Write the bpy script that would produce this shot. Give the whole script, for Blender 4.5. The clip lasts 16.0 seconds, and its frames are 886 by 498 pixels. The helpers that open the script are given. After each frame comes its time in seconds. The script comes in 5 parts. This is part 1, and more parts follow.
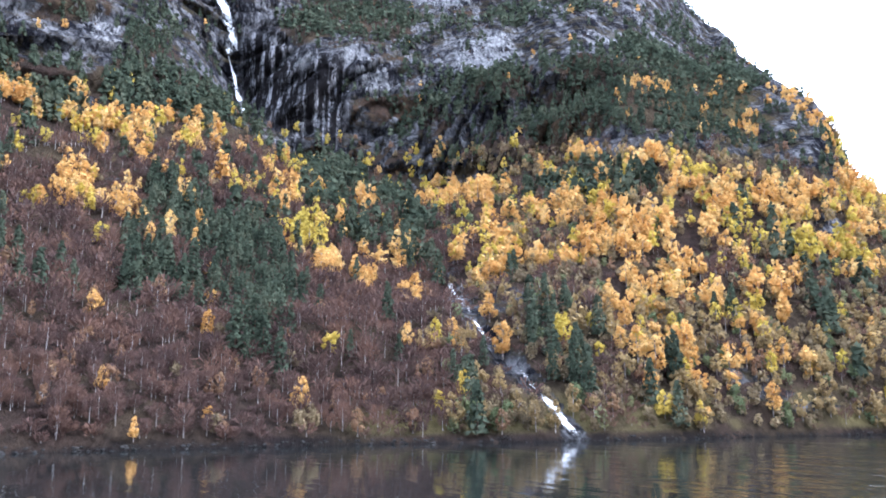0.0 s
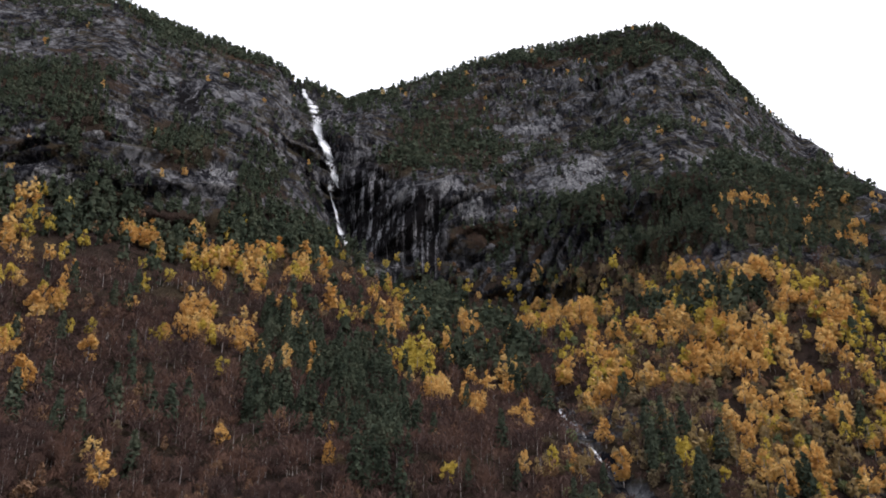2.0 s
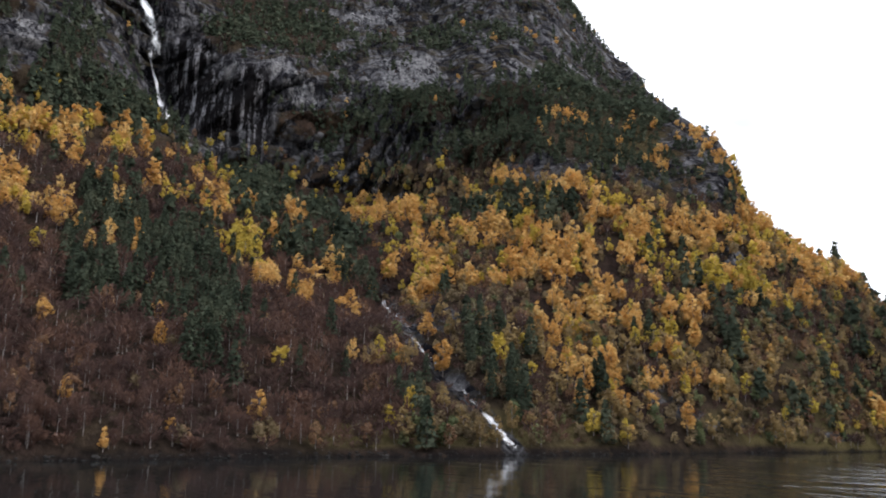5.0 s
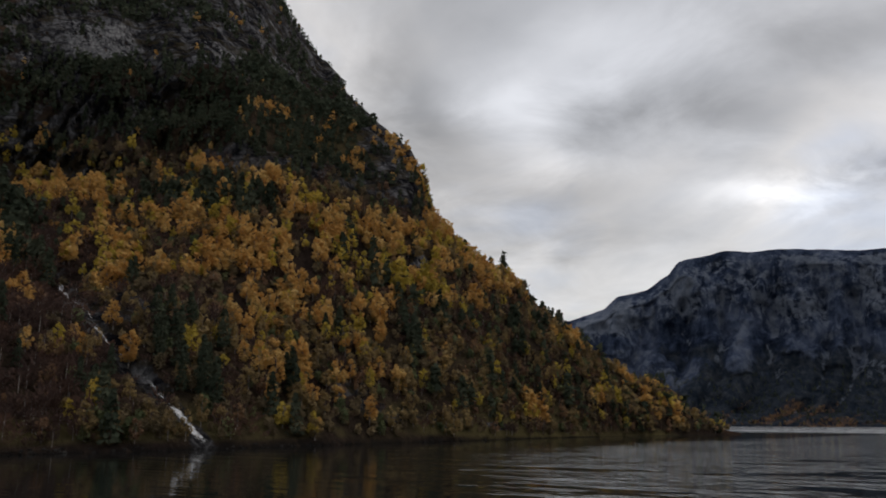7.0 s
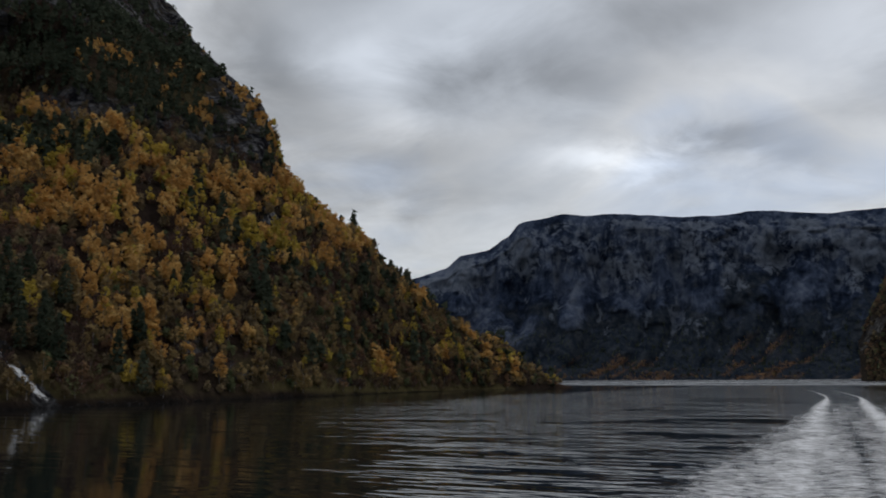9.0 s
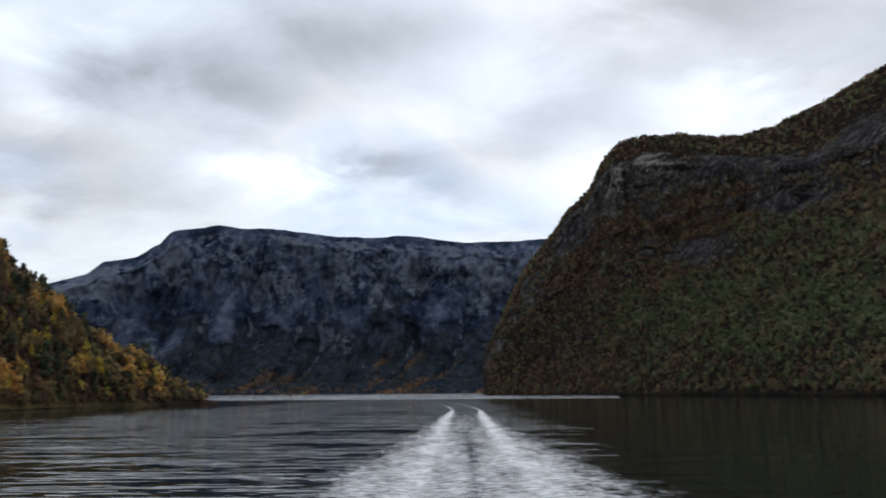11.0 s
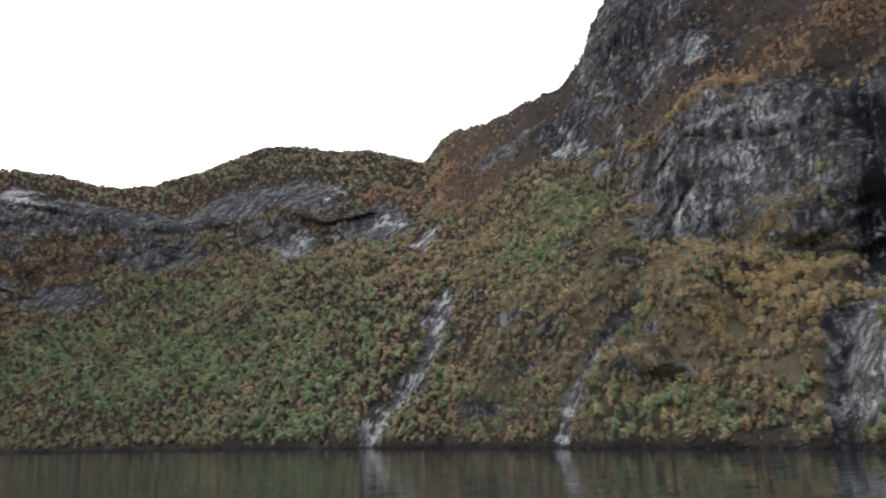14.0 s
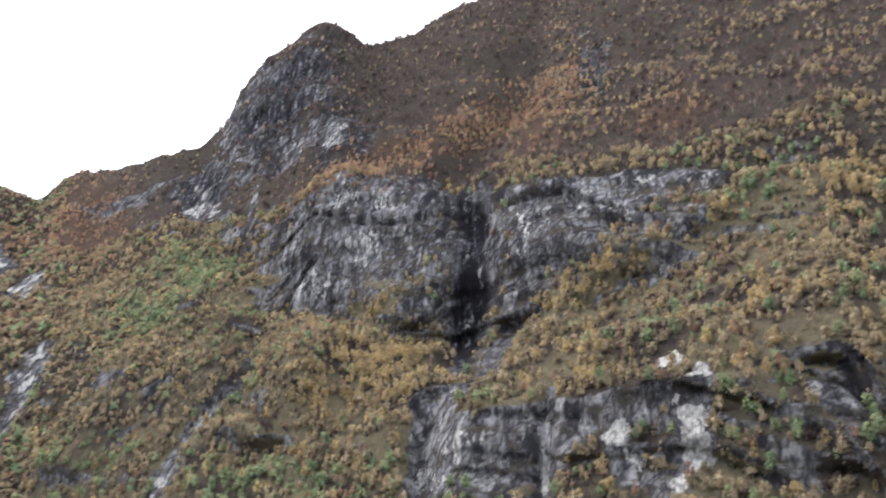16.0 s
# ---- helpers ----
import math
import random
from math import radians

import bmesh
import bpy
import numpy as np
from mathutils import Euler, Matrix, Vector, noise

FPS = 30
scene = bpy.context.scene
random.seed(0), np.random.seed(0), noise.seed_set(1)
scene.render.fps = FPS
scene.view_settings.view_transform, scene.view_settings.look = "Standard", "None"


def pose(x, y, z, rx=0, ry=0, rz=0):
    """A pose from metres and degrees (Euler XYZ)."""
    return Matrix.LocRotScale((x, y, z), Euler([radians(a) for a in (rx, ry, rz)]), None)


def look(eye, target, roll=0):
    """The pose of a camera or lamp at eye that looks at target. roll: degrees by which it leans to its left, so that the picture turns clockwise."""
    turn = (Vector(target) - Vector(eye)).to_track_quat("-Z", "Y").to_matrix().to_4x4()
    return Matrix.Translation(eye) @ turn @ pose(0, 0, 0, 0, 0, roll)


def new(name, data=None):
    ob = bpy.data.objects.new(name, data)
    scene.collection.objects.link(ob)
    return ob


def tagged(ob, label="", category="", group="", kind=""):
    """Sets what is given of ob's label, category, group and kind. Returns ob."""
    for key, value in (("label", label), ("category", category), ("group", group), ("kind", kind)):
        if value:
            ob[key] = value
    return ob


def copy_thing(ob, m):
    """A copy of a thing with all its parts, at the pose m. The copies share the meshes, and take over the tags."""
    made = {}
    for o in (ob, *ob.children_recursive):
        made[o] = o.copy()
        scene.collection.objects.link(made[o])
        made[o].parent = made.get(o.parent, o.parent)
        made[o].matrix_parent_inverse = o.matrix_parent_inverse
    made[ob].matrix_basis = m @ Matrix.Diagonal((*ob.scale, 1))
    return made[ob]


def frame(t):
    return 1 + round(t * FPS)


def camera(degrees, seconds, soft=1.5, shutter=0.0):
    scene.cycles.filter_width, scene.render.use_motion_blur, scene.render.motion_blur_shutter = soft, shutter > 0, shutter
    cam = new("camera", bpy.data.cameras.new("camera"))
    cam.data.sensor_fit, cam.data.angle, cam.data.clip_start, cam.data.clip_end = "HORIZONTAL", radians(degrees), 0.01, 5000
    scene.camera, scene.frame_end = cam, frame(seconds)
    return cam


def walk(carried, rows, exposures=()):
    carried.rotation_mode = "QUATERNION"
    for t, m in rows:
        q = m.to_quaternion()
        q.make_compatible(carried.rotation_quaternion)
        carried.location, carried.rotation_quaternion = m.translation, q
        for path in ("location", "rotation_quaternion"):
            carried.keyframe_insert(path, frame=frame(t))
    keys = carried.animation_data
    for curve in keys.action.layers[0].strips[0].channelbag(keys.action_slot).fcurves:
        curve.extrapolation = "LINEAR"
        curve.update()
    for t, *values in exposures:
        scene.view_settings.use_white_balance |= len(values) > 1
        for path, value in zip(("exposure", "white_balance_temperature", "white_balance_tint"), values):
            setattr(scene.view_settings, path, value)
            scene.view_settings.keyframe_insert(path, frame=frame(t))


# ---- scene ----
cam = camera(55.83, 16.0, soft=1.8, shutter=0.25)

# The boat glides straight away; the camera stands on its upper deck and pans.
DRIFT = Vector((0.496, -3.612, 0))
DECK = Vector((0, 0, 7.0))
TURNS = [  # seconds, yaw to the left, pitch up, roll
    (0, 65.51, 11.10, -0.00),
    (0.5, 66.58, 13.16, -0.38),
    (1, 69.03, 15.97, -0.47),
    (1.5, 71.12, 18.25, -0.39),
    (2, 71.81, 19.58, -0.41),
    (2.5, 72.08, 19.53, -0.48),
    (3, 71.00, 16.73, -0.42),
    (3.2, 69.95, 15.07, -0.24),
    (5.3, 55.56, 12.10, 0.88),
    (5.5, 53.51, 12.01, 0.88),
    (6, 49.02, 11.92, 0.56),
    (6.5, 42.74, 12.03, 0.25),
    (7, 36.60, 11.77, 0.17),
    (7.5, 35.00, 10.88, 0.37),
    (8, 33.61, 10.36, 0.15),
    (8.2, 32.36, 9.99, -0.03),
    (10.3, 12.16, 8.88, -0.20),
    (10.5, 9.74, 9.10, -0.26),
    (11, 2.28, 9.66, -0.46),
    (11.5, -5.85, 9.88, -0.96),
    (12, -13.88, 10.03, -0.68),
    (12.5, -21.32, 10.56, -0.50),
    (13, -27.89, 10.97, -0.87),
    (13.5, -32.85, 11.67, -1.30),
    (14, -39.69, 12.64, -1.35),
    (14.5, -47.66, 13.13, -1.02),
    (15, -54.23, 12.86, -1.21),
    (15.5, -59.03, 13.30, -1.49),
    (16, -65.37, 16.72, -1.07),
]
EXPOSURES = [  # seconds, stops, white balance
    (0, 2.75, 5300, 15), (0.6, 2.85, 5300, 16), (1.1, 2.05, 5900, 16), (1.6, 1.35, 6250, 16), (2.2, 0.9, 6400, 16), (2.6, 0.6, 6500, 18), (3.0, 0.75, 6600, 18), (3.4, 1.1, 6450, 16),
    (5.3, 1.2, 6300, 14), (6.0, 0.65, 6600, 15), (6.6, 0.0, 6950, 14), (7.1, -0.5, 6650, 12), (8.2, -0.85, 6450, 10), (10.3, -0.1, 6100, 10), (11.4, 0.08, 6150, 10), (11.8, 0.85, 6150, 10), (12.2, 1.5, 6000, 11),
    (13.0, 0.75, 6200, 10), (13.55, 0.7, 6150, 11), (14.0, 1.85, 6000, 11), (14.6, 2.65, 5900, 13), (15.2, 2.7, 5900, 14), (16, 2.6, 5900, 14)]
walk(cam, [(t, Matrix.Translation(DECK + DRIFT * t) @ pose(0, 0, 0, 90 + pitch, 0, yaw) @ pose(0, 0, 0, 0, 0, roll))
           for t, yaw, pitch, roll in TURNS], EXPOSURES)

# ---- world and light ----
world = bpy.data.worlds.new("overcast_sky")
scene.world = world
world.use_nodes = True
wn, wl = world.node_tree.nodes, world.node_tree.links
wn.clear()


def wnode(kind, **values):
    n = wn.new(kind)
    for key, value in values.items():
        n.inputs[key].default_value = value
    return n


def wmath(op, a, b=None, clamp=False):
    n = wn.new("ShaderNodeMath")
    n.operation, n.use_clamp = op, clamp
    for i, v in enumerate((a, b)):
        if v is None:
            continue
        if isinstance(v, (int, float)):
            n.inputs[i].default_value = v
        else:
            wl.new(v, n.inputs[i])
    return n.outputs[0]


SUN_AZ, SUN_EL = 20.0, 42.0  # compass from +y to the right, height, in degrees
sky = wn.new("ShaderNodeTexSky")
sky.sky_type = "NISHITA"
sky.sun_disc = False
sky.sun_elevation, sky.sun_rotation = radians(SUN_EL), radians(SUN_AZ)
coord = wn.new("ShaderNodeTexCoord")
split = wn.new("ShaderNodeSeparateXYZ")
wl.new(coord.outputs["Generated"], split.inputs[0])
up = wmath("MAXIMUM", split.outputs[2], 0.0)
den = wmath("ADD", up, 0.22)
flat = wn.new("ShaderNodeCombineXYZ")
wl.new(wmath("DIVIDE", split.outputs[0], den), flat.inputs[0])
wl.new(wmath("DIVIDE", split.outputs[1], den), flat.inputs[1])
flat.inputs[2].default_value = 3.7
big = wnode("ShaderNodeTexNoise", Scale=1.1, Detail=5.0, Roughness=0.5, Distortion=0.3)
wl.new(flat.outputs[0], big.inputs["Vector"])
ramp = wn.new("ShaderNodeValToRGB")
ramp.color_ramp.elements[0].position, ramp.color_ramp.elements[0].color = 0.34, (3.7, 4.0, 4.5, 1)
ramp.color_ramp.elements[1].position, ramp.color_ramp.elements[1].color = 0.66, (3.0, 3.1, 3.2, 1)
for at, col in ((0.45, (4.5, 4.5, 4.45, 1)), (0.55, (3.6, 3.7, 3.8, 1))):
    e = ramp.color_ramp.elements.new(at)
    e.color = col
wl.new(big.outputs["Fac"], ramp.inputs[0])
blend = wn.new("ShaderNodeMix")
blend.data_type = "RGBA"
blend.inputs["Factor"].default_value = 0.9
wl.new(sky.outputs[0], blend.inputs["A"])
wl.new(ramp.outputs[0], blend.inputs["B"])
# thick and thin places in the cloud: compass angle, height, their spreads, how much darker or lighter
CLOUDS = ((-40, 22, 4, 5, -0.36), (-36, 19, 3.5, 3, -0.3), (-18, 20, 7, 2.4, -0.42), (-29, 15.3, 6, 1.8, -0.34), (-6, 15.5, 5, 1.6, -0.4), (-8, 23.5, 6, 2.2, -0.3),
          (15, 25, 7, 1.6, -0.25), (-26, 12.6, 6, 1.5, -0.22), (-1.5, 13.6, 3.5, 1.1, -0.2), (4, 17, 4, 1.5, -0.15),
          (-31, 21.8, 4.5, 2.8, 0.7), (-25, 25.5, 6, 2.2, 0.4), (-14.5, 14.4, 4, 1.2, 0.65), (16, 19, 4, 1.8, 0.5), (3, 21, 5, 2.4, 0.35), (10, 14, 6, 2, 0.25))
drift = wnode("ShaderNodeTexNoise", Scale=3.2, Detail=6.0, Roughness=0.58, Distortion=0.4)
wl.new(flat.outputs[0], drift.inputs["Vector"])
shift = wn.new("ShaderNodeSeparateXYZ")
wl.new(drift.outputs["Color"], shift.inputs[0])
bearing = wmath("ADD", wmath("MULTIPLY", wmath("ARCTAN2", split.outputs[0], split.outputs[1]), 57.296), wmath("MULTIPLY", wmath("SUBTRACT", shift.outputs[0], 0.5), 11.0))
height = wmath("ADD", wmath("MULTIPLY", wmath("ARCSINE", split.outputs[2]), 57.296), wmath("MULTIPLY", wmath("SUBTRACT", shift.outputs[1], 0.5), 6.0))
thick = wmath("MULTIPLY", wmath("SUBTRACT", 0.5, drift.outputs["Fac"]), 0.7)
for az_, el_, wide, tall_, gain in CLOUDS:
    dx = wmath("DIVIDE", wmath("SUBTRACT", bearing, float(az_)), float(wide))
    dy = wmath("DIVIDE", wmath("SUBTRACT", height, float(el_)), float(tall_))
    near = wmath("EXPONENT", wmath("MULTIPLY", wmath("ADD", wmath("MULTIPLY", dx, dx), wmath("MULTIPLY", dy, dy)), -1.0))
    thick = wmath("ADD", thick, wmath("MULTIPLY", near, gain))
west = wn.new("ShaderNodeVectorMath")  # the brighter western sky
west.operation = "DOT_PRODUCT"
wl.new(coord.outputs["Generated"], west.inputs[0])
west.inputs[1].default_value = (-0.885, 0.156, 0.438)
bright = wmath("MULTIPLY", wmath("POWER", wmath("DIVIDE", wmath("SUBTRACT", west.outputs["Value"], 0.76), 0.24, True), 1.5), 0.8)
north = wn.new("ShaderNodeVectorMath")  # the sun's glow behind the cloud
north.operation = "DOT_PRODUCT"
wl.new(coord.outputs["Generated"], north.inputs[0])
north.inputs[1].default_value = (-0.13, 0.91, 0.39)
bright = wmath("ADD", bright, wmath("MULTIPLY", wmath("DIVIDE", wmath("SUBTRACT", north.outputs["Value"], 0.74), 0.26, True), 0.42))
lift = wn.new("ShaderNodeVectorMath")
lift.operation = "SCALE"
wl.new(blend.outputs["Result"], lift.inputs[0])
wl.new(wmath("MAXIMUM", wmath("ADD", wmath("ADD", wmath("MULTIPLY", thick, 1.25), bright), 1.02), 0.45), lift.inputs["Scale"])
back = wnode("ShaderNodeBackground", Strength=0.15)
wl.new(lift.outputs[0], back.inputs["Color"])
wl.new(back.outputs[0], wn.new("ShaderNodeOutputWorld").inputs[0])

sun = new("sun", bpy.data.lights.new("sun", "SUN"))
sun.data.energy, sun.data.angle, sun.data.color = 1.1, radians(16), (1.0, 0.95, 0.88)
sun.matrix_world = look((0, 0, 0), (-math.sin(radians(SUN_AZ)) * math.cos(radians(SUN_EL)),
                                    -math.cos(radians(SUN_AZ)) * math.cos(radians(SUN_EL)), -math.sin(radians(SUN_EL))))

# ---- materials ----
class Nodes:
    """A small builder for node materials."""

    def __init__(self, name):
        self.mat = bpy.data.materials.new(name)
        self.mat.use_nodes = True
        self.n, self.l = self.mat.node_tree.nodes, self.mat.node_tree.links
        self.n.clear()
        self.out = self.n.new("ShaderNodeOutputMaterial")

    def put(self, socket, value):
        if isinstance(value, bpy.types.NodeSocket):
            self.l.new(value, socket)
        else:
            socket.default_value = value

    def position(self, sx=1.0, sy=1.0, sz=1.0):
        n = self.n.new("ShaderNodeMapping")
        n.inputs["Scale"].default_value = (sx, sy, sz)
        self.l.new(self.n.new("ShaderNodeNewGeometry").outputs["Position"], n.inputs[0])
        return n.outputs[0]

    def down(self, face, drop):
        """Position along a mountainside that faces away from a compass angle, and height times drop."""
        n = self.n.new("ShaderNodeVectorMath")
        n.operation = "DOT_PRODUCT"
        p = self.n.new("ShaderNodeNewGeometry").outputs["Position"]
        self.l.new(p, n.inputs[0])
        n.inputs[1].default_value = (math.cos(radians(face)), -math.sin(radians(face)), 0)
        s, c = self.n.new("ShaderNodeSeparateXYZ"), self.n.new("ShaderNodeCombineXYZ")
        self.l.new(p, s.inputs[0])
        self.l.new(n.outputs["Value"], c.inputs[0])
        self.l.new(self.math("MULTIPLY", s.outputs[0], 0.06), c.inputs[1])
        self.l.new(self.math("MULTIPLY", s.outputs[2], drop), c.inputs[2])
        return c.outputs[0]

    def noise(self, where, scale, detail=4.0, rough=0.55, distort=0.0):
        n = self.n.new("ShaderNodeTexNoise")
        self.l.new(where, n.inputs["Vector"])
        for key, value in (("Scale", scale), ("Detail", detail), ("Roughness", rough), ("Distortion", distort)):
            n.inputs[key].default_value = value
        return n.outputs["Fac"]

    def voronoi(self, where, scale):
        n = self.n.new("ShaderNodeTexVoronoi")
        n.feature = "DISTANCE_TO_EDGE"
        self.l.new(where, n.inputs["Vector"])
        n.inputs["Scale"].default_value = scale
        return n.outputs["Distance"]

    def cells(self, where, scale):
        """A random value for each facet of a broken surface."""
        n = self.n.new("ShaderNodeTexVoronoi")
        self.l.new(where, n.inputs["Vector"])
        n.inputs["Scale"].default_value = scale
        s = self.n.new("ShaderNodeSeparateColor")
        self.l.new(n.outputs["Color"], s.inputs[0])
        return s.outputs[0]

    def warped(self, sx, sy, sz, scale, amount):
        """Position with its straight lines broken by noise."""
        n = self.n.new("ShaderNodeTexNoise")
        self.l.new(self.n.new("ShaderNodeNewGeometry").outputs["Position"], n.inputs["Vector"])
        n.inputs["Scale"].default_value, n.inputs["Detail"].default_value = scale, 3.0
        a = self.n.new("ShaderNodeVectorMath")
        a.operation = "MULTIPLY_ADD"
        self.l.new(n.outputs["Color"], a.inputs[0])
        a.inputs[1].default_value = (amount * sx, amount * sy, amount * sz)
        self.l.new(self.position(sx, sy, sz), a.inputs[2])
        return a.outputs[0]

    def ramp(self, fac, *stops):
        n = self.n.new("ShaderNodeValToRGB")
        els = n.color_ramp.elements
        for i, (at, col) in enumerate(stops):
            e = els[i] if i < 2 else els.new(at)
            e.position = at
            e.color = (*col, 1) if isinstance(col, tuple) else (col, col, col, 1)
        self.l.new(fac, n.inputs[0])
        return n.outputs[0]

    def math(self, op, a, b=0.5):
        n = self.n.new("ShaderNodeMath")
        n.operation = op
        self.put(n.inputs[0], a)
        self.put(n.inputs[1], b)
        return n.outputs[0]

    def mix(self, fac, a, b, how="MIX"):
        n = self.n.new("ShaderNodeMix")
        n.data_type, n.blend_type = "RGBA", how
        self.put(n.inputs["Factor"], fac)
        for key, v in (("A", a), ("B", b)):
            self.put(n.inputs[key], (*v, 1) if isinstance(v, tuple) else v)
        return n.outputs["Result"]

    def attr(self, name):
        n = self.n.new("ShaderNodeAttribute")
        n.attribute_name = name
        return n.outputs["Fac"]

    def random_island(self):
        return self.n.new("ShaderNodeNewGeometry").outputs["Random Per Island"]

    def bump(self, height, strength=0.5, distance=1.0):
        n = self.n.new("ShaderNodeBump")
        n.inputs["Strength"].default_value, n.inputs["Distance"].default_value = strength, distance
        self.l.new(height, n.inputs["Height"])
        return n.outputs[0]

    def surface(self, color, rough=0.9, normal=None, spec=0.3, **more):
        n = self.n.new("ShaderNodeBsdfPrincipled")
        self.put(n.inputs["Base Color"], (*color, 1) if isinstance(color, tuple) else color)
        self.put(n.inputs["Roughness"], rough)
        n.inputs["Specular IOR Level"].default_value = spec
        for key, value in more.items():
            self.put(n.inputs[key], value)
        if normal is not None:
            self.l.new(normal, n.inputs["Normal"])
        self.l.new(n.outputs[0], self.out.inputs[0])
        return self.mat


def rock_colour(m, dark, mid, light, streak, face, k=1.0, drop=0.2):
    """Weathered cliff: upright joints and water streaks, level ledges, pale lichen patches."""
    upright = m.noise(m.down(face, drop), 0.16 * k, 6, 0.7)
    level = m.noise(m.position(0.16, 0.16, 1), 0.22 * k, 5, 0.7)
    fine = m.noise(m.position(1, 1, 0.6), 0.5 * k, 6, 0.75)
    wide = m.noise(m.position(), 0.022 * k, 4, 0.6)
    sum_ = m.math("ADD", m.math("MULTIPLY", upright, 0.50), m.math("ADD", m.math("MULTIPLY", level, 0.14), m.math("MULTIPLY", fine, 0.36)))
    sum_ = m.math("ADD", sum_, m.math("MULTIPLY", m.math("SUBTRACT", wide, 0.5), 0.35))
    block = m.warped(1, 1, 0.5, 0.12 * k, 6.0 / k)
    v1, v2 = m.cells(block, 0.10 * k), m.cells(block, 0.32 * k)
    sum_ = m.math("ADD", sum_, m.math("ADD", m.math("MULTIPLY", m.math("SUBTRACT", v1, 0.5), 0.11), m.math("MULTIPLY", m.math("SUBTRACT", v2, 0.5), 0.10)))
    c = m.ramp(sum_, (0.435, dark), (0.60, light), (0.495, mid), (0.545, tuple(0.6 * a + 0.4 * b for a, b in zip(mid, light))))
    c = m.mix(m.ramp(wide, (0.5, 0.0), (0.64, 0.5)), c, streak)
    c = m.mix(m.ramp(m.voronoi(block, 0.10 * k), (0.0, 0.85), (0.10, 0.0)), c, dark)
    return c, fine, m.math("ADD", upright, m.math("MULTIPLY", v2, 0.25)), level


def terrain_material(name, heath, grass, moss, dark, mid, light, streak, worn_dark, worn_light, face, k=1.0, drop=0.2, relief=3.0, runs=1.0):
    m = Nodes(name)
    rock, fine, tall, level = rock_colour(m, dark, mid, light, streak, face, k, drop)
    g1 = m.noise(m.position(), 0.03 * k, 5, 0.6)
    g2 = m.noise(m.position(), 0.30 * k, 5, 0.75)
    soil = m.ramp(g1, (0.35, heath), (0.68, tuple(0.55 * a + 0.45 * b for a, b in zip(heath, grass))))
    soil = m.mix(m.ramp(g2, (0.38, 0.0), (0.64, 1.0)), m.mix(0.8, soil, moss), soil)
    soil = m.mix(m.math("MULTIPLY", m.attr("red"), m.ramp(g2, (0.36, 0.2), (0.6, 0.85))), soil, m.mix(g2, (0.055, 0.028, 0.016), (0.19, 0.085, 0.040)))
    soil = m.mix(m.attr("grass"), soil, m.mix(g2, tuple(v * 0.6 for v in grass), tuple(v * 1.5 for v in grass)))
    edge = m.math("ADD", m.attr("rock"), m.math("MULTIPLY", m.math("SUBTRACT", m.noise(m.position(0.5, 0.5, 1), 0.07 * k, 6, 0.7), 0.5), 2.4))
    turf = m.math("MULTIPLY", m.ramp(m.noise(m.position(0.7, 0.7, 1.6), 0.10 * k, 6, 0.72), (0.50, 0.0), (0.60, 0.75)), m.ramp(m.math("ADD", m.attr("pale"), m.attr("wet_shade")), (0.15, 1.0), (0.5, 0.0)))
    rock = m.mix(turf, rock, m.mix(g2, moss, tuple(v * 0.75 for v in grass)))
    c = m.mix(m.ramp(edge, (0.36, 0.0), (0.52, 1.0)), soil, rock)
    patch = m.math("MULTIPLY", m.math("SUBTRACT", m.noise(m.down(face, 0.4), 0.22 * k, 7, 0.8), 0.5), 4.2)
    worn = m.math("MULTIPLY", m.ramp(m.math("ADD", m.attr("pale"), patch), (0.5, 0.0), (0.68, 1.0)), m.ramp(m.attr("pale"), (0.1, 0.0), (0.3, 1.0)))
    c = m.mix(worn, c, m.ramp(fine, (0.4, worn_dark), (0.6, worn_light)))
    # near-black over wet rock, and as painted shade in clefts and hollows
    c = m.mix(m.math("MULTIPLY", m.attr("wet_shade"), m.ramp(tall, (0.70, 1.0), (0.84, 0.1))), c, (0.013, 0.012, 0.013))
    trickle = m.ramp(m.noise(m.down(face, 0.07), 0.34, 5, 0.66), (0.53, 0.0), (0.64, 1.0))
    up = m.n.new("ShaderNodeSeparateXYZ")
    m.l.new(m.position(), up.inputs[0])
    trickle = m.math("MULTIPLY", m.math("MULTIPLY", trickle, runs), m.ramp(m.math("DIVIDE", up.outputs[2], 200.0), (0.25, 0.0), (0.4, 1.0)))
    c = m.mix(m.math("MULTIPLY", trickle, m.math("MULTIPLY", m.attr("wet_shade"), m.ramp(fine, (0.42, 0.0), (0.55, 0.9)))), c, (0.42, 0.42, 0.45))
    h = m.math("ADD", m.math("ADD", fine, m.math("MULTIPLY", level, 0.35)), m.math("MULTIPLY", tall, 1.5))
    return m.surface(c, 0.95, m.bump(h, min(1.0, relief / 3.0), relief), 0.0)


left_ground = terrain_material("hillside_left", (0.062, 0.042, 0.037), (0.125, 0.105, 0.050), (0.030, 0.024, 0.021),
                               (0.014, 0.014, 0.018), (0.075, 0.075, 0.083), (0.25, 0.25, 0.265), (0.014, 0.014, 0.020), (0.10, 0.10, 0.107), (0.36, 0.36, 0.365), -72)
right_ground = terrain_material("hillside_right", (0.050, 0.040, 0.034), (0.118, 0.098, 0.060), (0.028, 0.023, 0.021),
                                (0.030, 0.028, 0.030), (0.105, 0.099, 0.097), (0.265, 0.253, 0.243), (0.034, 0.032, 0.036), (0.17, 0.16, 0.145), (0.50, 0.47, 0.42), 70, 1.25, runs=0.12)


